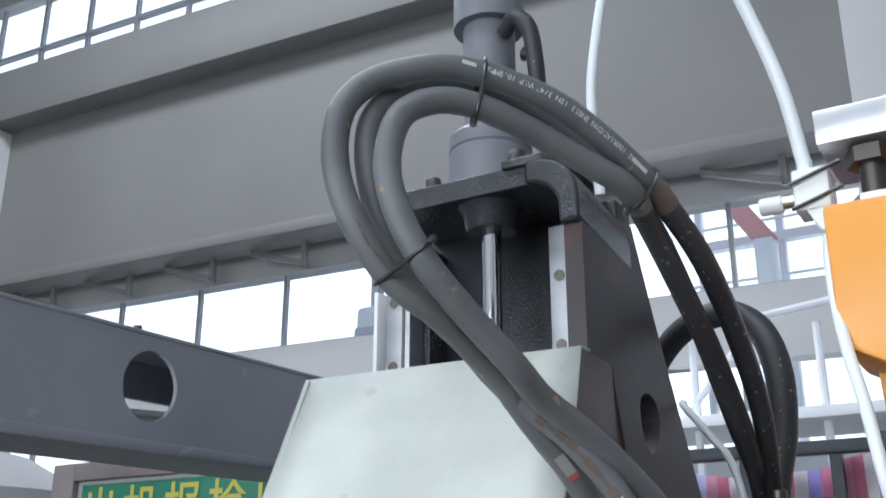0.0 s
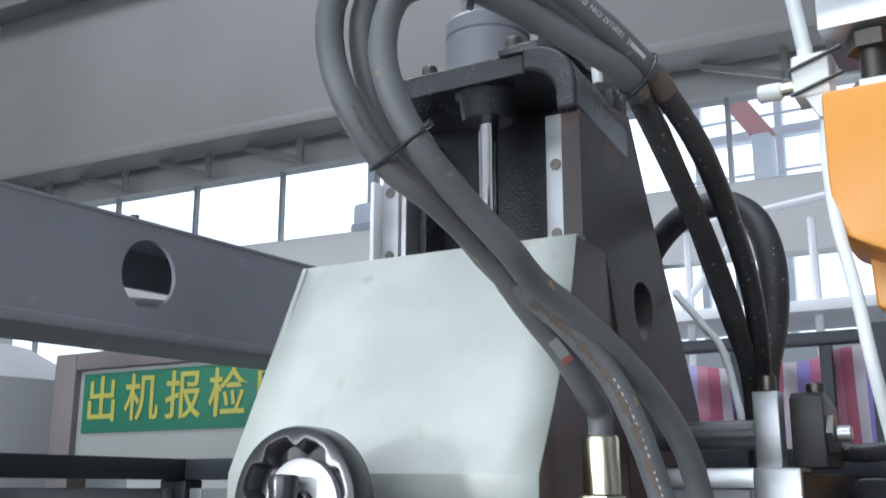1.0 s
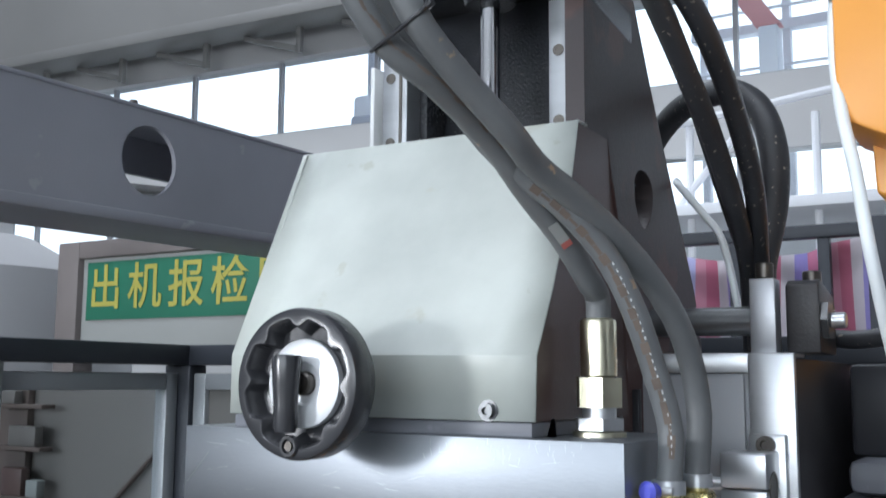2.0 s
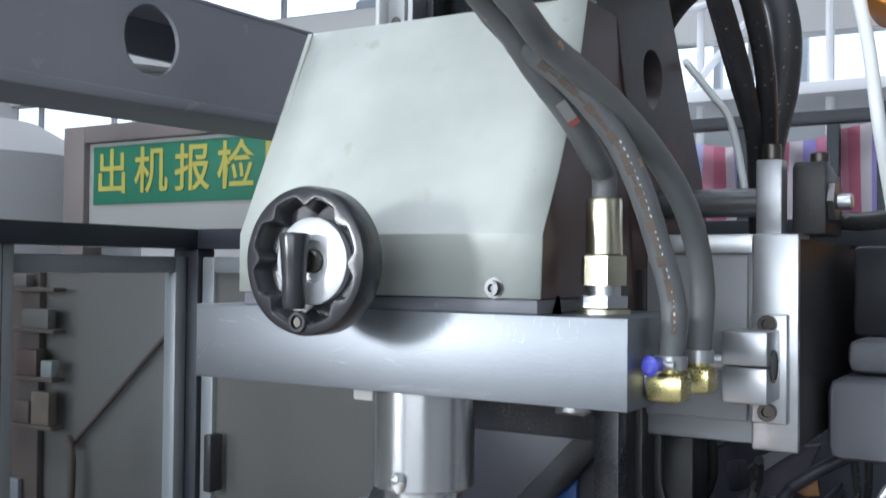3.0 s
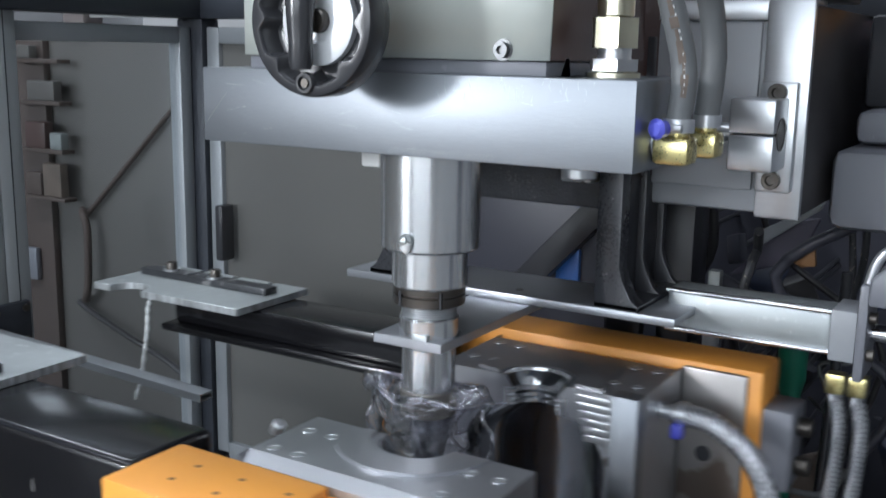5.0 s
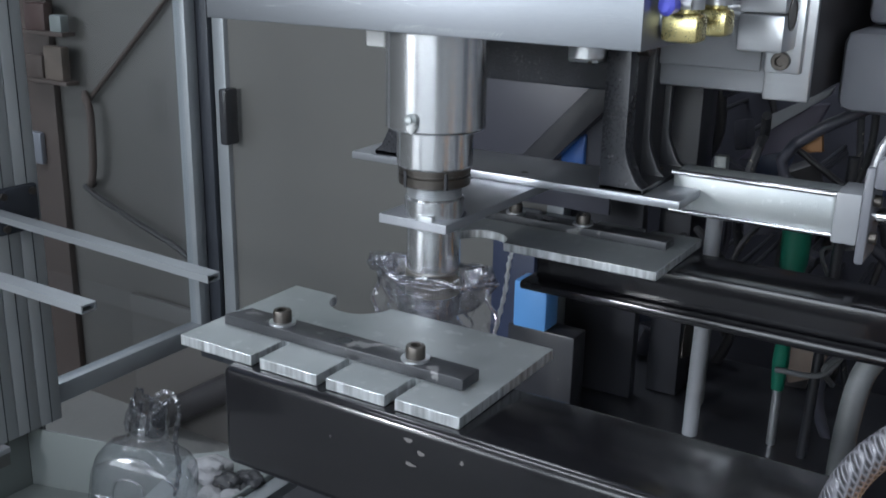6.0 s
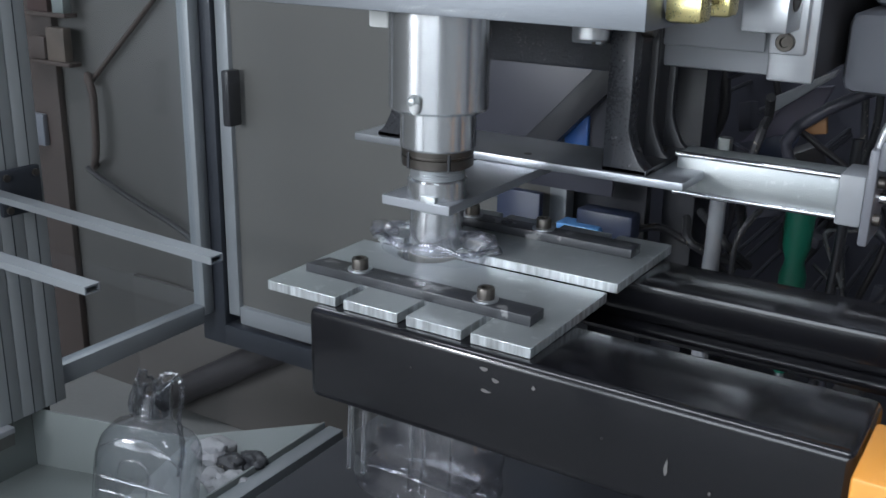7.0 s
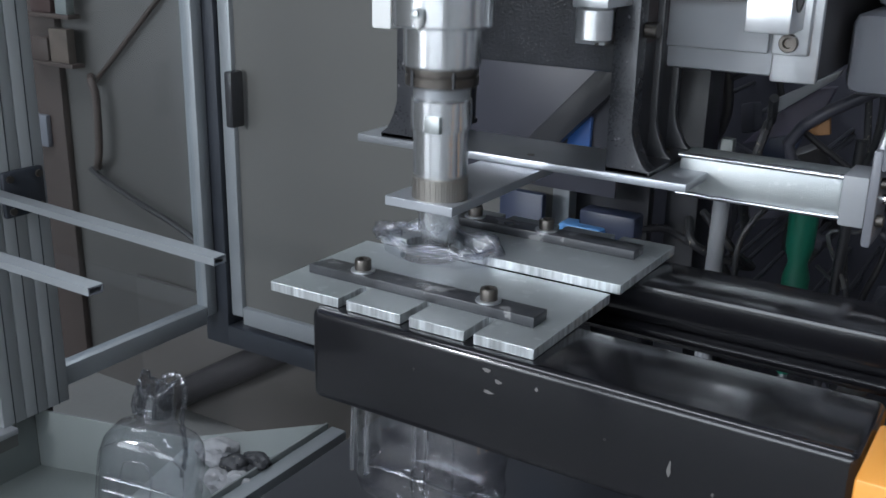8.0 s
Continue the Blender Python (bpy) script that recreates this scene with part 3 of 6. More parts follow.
# ---- guard doors and sign ----
def guard():
    gx, gy, top, low = -1.518, 0.88, 1.592, 0.42
    g = thing("guard_enclosure", (gx, gy, 0), "machine guard of aluminium profiles with grey panels", "guard")
    part("corner_post", box(gx - 0.03, gx + 0.055, gy - 0.01, gy + 0.05, low - 0.09, top - 0.05, 0.004), "darkframe", g, "black corner post")
    part("top_rail", box(gx + 0.05, 0.9, gy - 0.01, gy + 0.05, top - 0.05, top, 0.004), "darkframe", g, "black top rail")
    part("top_rail", box(gx - 0.03, gx + 0.05, -1.4, gy + 0.05, top - 0.05, top, 0.004), "darkframe", g, "black top rail")
    part("base_rail", box(gx + 0.05, 0.9, gy - 0.01, gy + 0.05, low - 0.09, low - 0.03, 0.004), "darkframe", g, "black base rail")
    part("lower_panel", box(-1.95, -0.66, gy + 0.1, gy + 0.115, 0.0, low - 0.02), "cabinet", g, "brown-grey lower panel")
    part("lower_tube", rod((-1.8, gy + 0.055, 0.045), (-1.2, gy + 0.055, 0.41), 0.042, 16), "castdark", g, "dark sloping pipe under the door")
    part("near_panel", box(gx - 0.004, gx + 0.004, -1.4, 0.24, 0.3, top - 0.05), "panel", g, "frosted grey side panel")
    # right-hand door, along x
    d = part("door", box(gx + 0.1, gx + 1.0, gy + 0.015, gy + 0.022, low + 0.03, top - 0.11), "panel", g, "frosted grey door panel")
    for b in ((gx + 0.06, gx + 0.1, gy, gy + 0.04, low, top - 0.07), (gx + 1.0, gx + 1.04, gy, gy + 0.04, low, top - 0.07), (gx + 0.1, gx + 1.0, gy, gy + 0.04, low - 0.02, low + 0.03), (gx + 0.1, gx + 1.0, gy, gy + 0.04, top - 0.11, top - 0.07)):
        part("stile", box(*b, 0.004), "alu_edge", d)
    part("handle", box(gx + 0.115, gx + 0.14, gy - 0.045, gy, 0.95, 1.09, 0.006), "plastic", d, "black pull handle")
    # left-hand door, along y, with a clear pane
    d = part("door", box(gx - 0.004, gx + 0.004, 0.36, gy - 0.05, low + 0.03, top - 0.11), "pane", g, "clear door pane")
    d.visible_shadow = False
    for b in ((gx - 0.02, gx + 0.02, gy - 0.05, gy - 0.012, low, top - 0.07), (gx - 0.02, gx + 0.02, 0.35, gy - 0.05, low - 0.02, low + 0.03), (gx - 0.02, gx + 0.02, 0.35, gy - 0.05, top - 0.11, top - 0.07)):
        part("stile", box(*b, 0.004), "alu_edge", d)
    # broad slotted post
    for k in range(3):
        y = 0.194 + 0.058 * k
        part("profile", box(gx - 0.03, gx + 0.03, y, y + 0.0575, 0.37, top - 0.05, 0.0025), "post", g, "slotted aluminium profile")
        part("slot", box(gx + 0.0302, gx + 0.0306, y + 0.0275, y + 0.030, 0.37, top - 0.05), "darkframe", g, "dark profile slot")
    part("post_foot", box(gx - 0.06, gx + 0.05, 0.10, 0.215, 0.355, 0.3695, 0.003), "boxpaint", g, "grey foot plate with slots")
    part("post_stub", box(gx - 0.06, gx - 0.025, 0.2, 0.36, 0.0, 0.3549, 0.003), "iron", g)
    part("bracket", box(gx + 0.034, gx + 0.05, 0.25, 0.35, 0.84, 0.94, 0.006), "darkframe", g, "black bracket with four screws")
    for y in (0.265, 0.335):
        for z in (0.855, 0.925):
            part("screw", rod((gx + 0.05, y, z), (gx + 0.056, y, z), 0.008, 10), "bolt", g)
    # far grey panel behind the clear door, with a bent handle
    part("rear_panel", box(-3.75, -1.58, 1.0, 1.03, 0.0, 1.5, 0.003), "cabinet", g, "brown-grey cupboard front behind the clear door")
    part("dark_stile", box(-2.43, -2.21, 0.975, 1.0, 0.0, 1.49, 0.004), "beige", g, "dark brown upright")
    part("door_strut", rod((-2.075, 0.985, 0.97), (-1.69, 0.985, 1.31), 0.007, 10), "beige", g, "brown diagonal strut on the door")
    for z in (1.02, 1.16, 1.30, 1.42):
        part("rack_shelf", box(-2.30, -2.09, 0.93, 0.975, z, z + 0.012, 0.001), "beige", g, "narrow brown shelf")
    for x0, x1, z0, z1, m in ((-2.27, -2.20, 1.032, 1.10, "beige"), (-2.19, -2.11, 1.032, 1.13, "rust"), (-2.26, -2.17, 1.172, 1.25, "coverbrown"), (-2.15, -2.10, 1.172, 1.22, "chute"), (-2.24, -2.12, 1.312, 1.37, "cabinet"), (-2.28, -2.22, 1.432, 1.47, "cabinet")):
        part("rack_box", box(x0, x1, 0.935, 0.965, z0, z1, 0.004), m, g, "small carton on the shelf")
    part("lock_box", box(-2.36, -2.27, 0.955, 0.975, 0.76, 0.86, 0.006), "greypaint", g, "small lock case")
    part("rear_handle", sweep([(-2.10, 1.0, 0.99), (-2.05, 0.96, 0.985), (-2.03, 0.955, 0.94), (-2.035, 0.955, 0.80), (-2.055, 0.96, 0.735), (-2.10, 1.0, 0.72)], 0.012, 10), "beige", g, "brown bent handle")
    part("rear_cable", sweep([(-2.10, 0.97, 0.715), (-2.03, 0.965, 0.69), (-1.88, 0.96, 0.645), (-1.73, 0.96, 0.60), (-1.64, 0.965, 0.555)], 0.009, 8), "castdark", g, "dark sloping cable")


def flat_bars():
    for x0, x1, y, z, yy in ((-1.62, -0.80, 0.19, 0.902, 0.232), (-1.25, -0.86, -0.02, 0.9, -0.015)):
        bm = bmesh.new()
        w, h = 0.029, 0.0135
        ring = []
        for x, yo in ((x0, yy), (x1, y)):
            ring.append([[bm.verts.new((x, yo + sy * (w / 2 - t), z + sz * (h / 2 - t))) for sy, sz in ((-1, -1), (1, -1), (1, 1), (-1, 1))] for t in (0, 0.003)])
        for k in range(4):
            j = (k + 1) % 4
            a, b = ring
            bm.faces.new((a[0][k], a[0][j], b[0][j], b[0][k]))
            bm.faces.new((a[1][k], b[1][k], b[1][j], a[1][j]))
            bm.faces.new((a[0][k], a[1][k], a[1][j], a[0][j]))
            bm.faces.new((b[0][k], b[0][j], b[1][j], b[1][k]))
        single("guide_bar", bm, "alu_edge", "hollow rectangular steel bar reaching out from the guard post", "bar", group="guide bars")


def sign():
    s = thing("sign_board", (-2.15, 1.0, 0.0), "green sign with yellow lettering in a weathered frame", "sign")
    part("board", box(-2.03, -0.97, 1.0, 1.015, 1.55, 1.85, 0.002), "signwhite", s)
    part("strip", box(-2.005, -0.97, 0.994, 1.0, 1.672, 1.838, 0.001), "green", s, "green vinyl strip")
    part("frame", box(-2.12, -2.03, 0.98, 1.05, 1.5, 1.90, 0.004), "signframe", s)
    part("frame", box(-2.03, -0.92, 0.98, 1.05, 1.85, 1.90, 0.004), "signframe", s)
    for k, ch in enumerate("出机报检区"):
        lettering(ch, 0.135, pose(-1.925 + 0.157 * k, 0.992, 1.755, 90, 0, 0), "yellow", "character", s, bold=0.0016)


guard()
flat_bars()
sign()


# ---- machine frame ----
def frame_parts():
    # overhead tube with a round lightening hole, running away from the camera
    t = thing("overhead_beam", (-0.9, 0.2, 1.74), "dark grey painted steel box beam with a round hole", "beam")

    def rise(bm):
        for v in bm.verts:
            v.co.z += 0.0168 * (v.co.y + 0.14)
        return bm

    inner, outer = plate_with_hole(-3.0, 1.6, 1.759, 1.9205, 0.121, 1.8425, 0.0555)
    part("side_plate", rise(holed(inner, outer, lambda a, b: (-0.82, a, b), (-0.008, 0, 0))), "beampaint", t)
    part("far_plate", rise(box(-0.99, -0.98, -3.0, 1.6, 1.855, 1.92)), "beampaint", t)
    part("top_plate", rise(box(-0.99, -0.818, -3.0, 1.6, 1.9205, 1.9275, 0.002)), "beampaint", t)
    part("bottom_plate", rise(box(-0.99, -0.816, -3.0, 1.6, 1.741, 1.759, 0.003)), "beampaint", t)
    part("bolt", rod((-0.85, 0.11, 1.93), (-0.85, 0.11, 1.945), 0.007, 10), "bolt", t)
    for y0, z0, r in ((-0.02, 1.795, 0.012), (0.02, 1.782, 0.01), (-0.06, 1.808, 0.006)):
        part("cable", rod((-0.95, y0, z0), (-0.86, y0 + 0.42, z0 + 0.022), r, 10), "white", t, "white cables inside the beam")
    part("post", box(-0.98, -0.83, 1.45, 1.6, 0, 1.767, 0.004), "beampaint", t)
    part("post", box(-0.98, -0.83, -3.0, -2.85, 0, 1.694, 0.004), "beampaint", t)
    # press column: cast back plate, cheeks, head plate
    c = thing("press_column", (-0.34, 0.4, 1.0), "black and brown cast-iron press column with guide rails", "press column")
    part("back_plate", box(-0.52, -0.15, 0.40, 0.46, 1.25, 2.12, 0.006), "cast", c, "pebbled black casting")
    poly = [(0.33, 1.3), (0.33, 1.62), (0.245, 1.74), (0.245, 2.06), (0.437, 2.083), (0.518, 1.949), (0.713, 1.657), (0.84, 1.3)]
    hc = Vector((0.468, 1.782))
    angs = sorted([2 * math.pi * k / 30 for k in range(30)] + [math.atan2(q - hc.y, p - hc.x) % (2 * math.pi) for p, q in poly])
    outer = []
    for an in angs:
        d = Vector((math.cos(an), math.sin(an)))
        best = None
        for (p0, q0), (p1, q1) in zip(poly, poly[1:] + poly[:1]):
            e = Vector((p1 - p0, q1 - q0))
            den = d.x * e.y - d.y * e.x
            if abs(den) > 1e-9:
                w = Vector((p0, q0)) - hc
                k, u = (w.x * e.y - w.y * e.x) / den, (w.x * d.y - w.y * d.x) / den
                if k > 0 and -1e-6 <= u <= 1 + 1e-6 and (best is None or k < best):
                    best = k
        outer.append(tuple(hc + d * best))
    inner = [(hc.x + 0.05 * math.cos(an) * (0.8 + 0.2 * math.sin(an)), hc.y + 0.044 * math.sin(an)) for an in angs]
    for x1, front in ((-0.1415, 0.0), (-0.515, 0.36)):
        ck = part("cheek", holed(inner, [(max(p, front), q) for p, q in outer], lambda p, q: (x1, p, q), (-0.028, 0, 0)), "castred", c, "dark brown side cheek with a round hole")
        bevel(ck, 0.007, 3)
    # rounded shoulder that carries the head plate over into the cheek
    arc = [radians(a) for a in range(0, 91, 9)]
    rim = [(-0.1405, 2.03)] + [(-0.2055 + 0.065 * math.cos(a), 2.069 + 0.065 * math.sin(a)) for a in arc] + [(-0.222, 2.134), (-0.222, 2.098)]
    rim += [(-0.217 + 0.046 * math.cos(a), 2.052 + 0.046 * math.sin(a)) for a in arc[::-1]][1:] + [(-0.171, 2.03)]
    bm = prism([(x, 0.23, z) for x, z in rim], (0, 0.20, 0))
    for v in bm.verts:
        if v.co.y > 0.4:
            v.co.z -= 0.022
    bevel(part("head_shoulder", bm, "cast", c, "rounded black shoulder of the casting"), 0.006, 3)
    inner, outer = plate_with_hole(-0.475, -0.215, 0.242, 0.46, -0.313, 0.30, 0.024)
    bevel(part("head_plate", holed(inner, outer, lambda a, b: (a, b, 2.100), (0, 0, 0.0335)), "cast", c, "thick black head plate"), 0.008, 3)
    part("head_ear", prism([(-0.262, 0.232, 2.128), (-0.20, 0.232, 2.128), (-0.165, 0.26, 2.128), (-0.165, 0.40, 2.128), (-0.262, 0.40, 2.128)], (0, 0, 0.016), 0.006), "cast", c)
    # guide rails
    for x0, x1 in ((-0.222, -0.176), (-0.508, -0.462)):
        rl = part("guide_rail", box(x0, x1, 0.305, 0.345, 1.30, 2.055, 0.003), "steel", c, "bright ground steel guide rail")
        part("rail_groove", box(x1 - 0.014, x1 - 0.009, 0.3035, 0.3048, 1.30, 2.05), "bolt", rl)
        for z in (1.60, 1.74, 1.875, 1.978):
            part("rail_screw", lathe((x0 + 0.016, 0.305, z), (0, -1, 0), [(0.0085, 0), (0.0085, 0.0012), (0.0045, 0.0012), (0.0045, 0.0006), (0, 0.0006)], 14), "bolt", rl)
        part("rail_seat", box(x0 - 0.006, x1 + 0.012, 0.345, 0.40, 1.30, 2.075, 0.003), "cast", c)
    part("rail_tape", box(-0.528, -0.52, 0.30, 0.34, 1.3, 2.0, 0.002), "white", c, "white edge strip")
    part("guide_pin", rod((-0.17, 0.252, 1.312), (-0.17, 0.252, 1.355), 0.024, 24, 0.003), "steel", c, "bright steel stop")
    part("stop_bar", box(-0.195, -0.145, 0.235, 0.4, 1.355, 1.375, 0.002), "steel", c)
    part("sensor", box(-0.515, -0.48, 0.235, 0.27, 1.305, 1.42, 0.004), "white", c, "white sensor block")
    part("head_boss", lathe((-0.313, 0.30, 2.062), (0, 0, 1), [(0.024, 0), (0.037, 0), (0.039, 0.003), (0.043, 0.03), (0.052, 0.039), (0.024, 0.039)], 40), "cast", c)
    part("boss_bore", lathe((-0.313, 0.30, 2.0615), (0, 0, 1), [(0.016, 0), (0.034, 0), (0.034, 0.0008), (0.016, 0.0008)], 32), "plastic", c)
    # hydraulic cylinder on top
    h = thing("hydraulic_cylinder", (-0.335, 0.36, 2.125), "grey painted hydraulic cylinder on the press head", "cylinder")
    part("flange", lathe((-0.342, 0.355, 2.125), (0, 0, 1), [(0.068, 0), (0.068, 0.088), (0.066, 0.09), (0.066, 0.094), (0.068, 0.096), (0.068, 0.118), (0.062, 0.125)], 40), "greypaint", h)
    part("barrel", lathe((-0.342, 0.355, 2.25), (0, 0, 1), [(0.044, 0), (0.044, 0.42)], 40), "greypaint", h)
    part("end_cap", lathe((-0.342, 0.355, 2.45), (0, 0, 1), [(0.06, 0), (0.06, 0.08), (0.055, 0.085)], 36), "greypaint", h)
    part("piston_rod", rod((-0.313, 0.30, 1.80), (-0.313, 0.30, 2.10), 0.0155, 28), "chrome", h, "chromed piston rod")
    part("rod_gland", lathe((-0.313, 0.30, 2.072), (0, 0, 1), [(0.0165, 0), (0.022, 0.002), (0.022, 0.012)], 24), "bolt", h)
    cap_screw((-0.405, 0.28, 2.1335), (0, 0, 1), 0.0125, 0.024, h)
    cap_screw((-0.255, 0.275, 2.144), (0, 0, 1), 0.0135, 0.024, h)
    part("port_elbow", sweep([(-0.30, 0.33, 2.42), (-0.27, 0.31, 2.43), (-0.245, 0.31, 2.40), (-0.24, 0.32, 2.34), (-0.242, 0.33, 2.30)], 0.014, 12), "hoseblack", h, "black feed hose")
    part("port_hose", sweep([(-0.28, 0.36, 2.39), (-0.262, 0.36, 2.38), (-0.256, 0.36, 2.33), (-0.256, 0.36, 2.22)], 0.012, 12), "hoseblack", h, "black feed hose")
    part("port_ferrule", rod((-0.257, 0.35, 2.245), (-0.257, 0.35, 2.285), 0.016, 16, 0.002), "zinc", h)
    part("port_pipe", rod((-0.245, 0.36, 2.125), (-0.245, 0.36, 2.245), 0.009, 12), "bolt", h)


def side_gear():
    """The slide block to the right of the press head, its clamp, shaft and shock absorber."""
    b = thing("slide_block", (0.0, 0.7, 1.25), "grey painted slide block with a machined steel face", "slide block")
    part("body", box(-0.35, 0.068, 0.458, 1.15, 1.258, 1.545, 0.008), "boxpaint", b)
    part("recess", box(-0.33, 0.004, 0.450, 0.4578, 1.29, 1.5236, 0.006), "boxpaint", b)
    part("machined_strip", box(0.011, 0.073, 0.445, 0.458, 1.254, 1.551, 0.003), "steel", b, "bright milled steel strip")
    part("top_strip", box(-0.12, 0.072, 0.447, 0.52, 1.5451, 1.5511, 0.001), "steel", b)
    part("top_band", box(-0.34, 0.0108, 0.446, 0.4579, 1.524, 1.5505, 0.002), "steel", b)
    # shade on the block's right side, put in as a dark sheet
    part("side_plate", box(0.0682, 0.0715, 0.4582, 1.15, 1.259, 1.544, 0.001), "castdark", b, "thin black sheet standing for shade on the block's side")
    part("mount_plate", box(0.014, 0.062, 0.427, 0.445, 1.293, 1.442, 0.003), "steel", b, "screwed steel mount")
    for z in (1.428, 1.310):
        part("mount_screw", lathe((0.037, 0.427, z), (0, -1, 0), [(0.0125, 0), (0.0125, 0.008), (0.0115, 0.009), (0.007, 0.009), (0.006, 0.004), (0, 0.004)], 18), "bolt", b)
    cl = part("split_clamp", box(-0.006, 0.053, 0.355, 0.427, 1.376, 1.421, 0.003), "steel", b, "split steel clamp")
    part("clamp_lower", box(-0.006, 0.053, 0.355, 0.427, 1.327, 1.3745, 0.003), "steel", cl)
    part("clamp_bore", lathe((0.0532, 0.39, 1.375), (1, 0, 0), [(0.022, 0), (0.022, 0.0012), (0.019, 0.0012), (0.018, 0.0002), (0, 0.0002)], 24), "bolt", cl)
    part("clamp_rod", rod((-0.12, 0.39, 1.375), (-0.006, 0.39, 1.375), 0.012, 16), "steel", b)
    # post and shaft on top
    part("post", box(0.012, 0.047, 0.46, 0.495, 1.5511, 1.655, 0.002), "mold", b, "square steel post")
    part("post_screw", rod((0.03, 0.478, 1.655), (0.03, 0.478, 1.678), 0.0125, 18, 0.002), "bolt", b)
    part("shaft", rod((-0.25, 0.5, 1.598), (0.013, 0.5, 1.598), 0.021, 28, 0.002), "bluedbar", b, "dark steel shaft")
    part("absorber", prism([(0.052, 0.50, 1.5511), (0.052, 0.50, 1.648), (0.052, 0.515, 1.656), (0.052, 0.60, 1.640), (0.052, 0.62, 1.625), (0.052, 0.62, 1.5511)], (0.046, 0, 0), 0.004), "castdark", b, "black damper body")
    part("second_screw", rod((0.078, 0.56, 1.64), (0.078, 0.56, 1.672), 0.0135, 18, 0.002), "bolt", b)
    part("second_washer", rod((0.078, 0.56, 1.643), (0.078, 0.56, 1.649), 0.018, 18, 0.001), "steel", b)
    hexagon((0.098, 0.53, 1.598), (1, 0, 0), 0.029, 0.009, "bluedbar", b)
    part("stub", rod((0.107, 0.53, 1.598), (0.128, 0.53, 1.598), 0.0115, 16, 0.002), "steel", b)
    r = thing("gear_housing", (0.2, 0.8, 1.2), "grey painted machine housing with rounded edges", "housing")
    part("body", box(0.083, 0.6, 0.58, 1.2, 1.225, 1.345, 0.02), "greypaint", r)
    part("upper_body", box(0.105, 0.6, 0.62, 1.2, 1.35, 1.40, 0.015), "greypaint", r)
    part("dark_cover", box(0.10, 0.6, 0.7, 1.3, 1.40, 1.54, 0.01), "iron", r)
    part("orange_cover", box(0.16, 0.5, 0.86, 1.15, 1.541, 1.66, 0.01), "orange", r, "orange painted cover behind the damper")
    part("feed_hose", sweep([(0.07, 0.66, 1.58), (0.13, 0.64, 1.575), (0.2, 0.62, 1.585), (0.3, 0.6, 1.6)], 0.014, 12), "hoseblack", r)


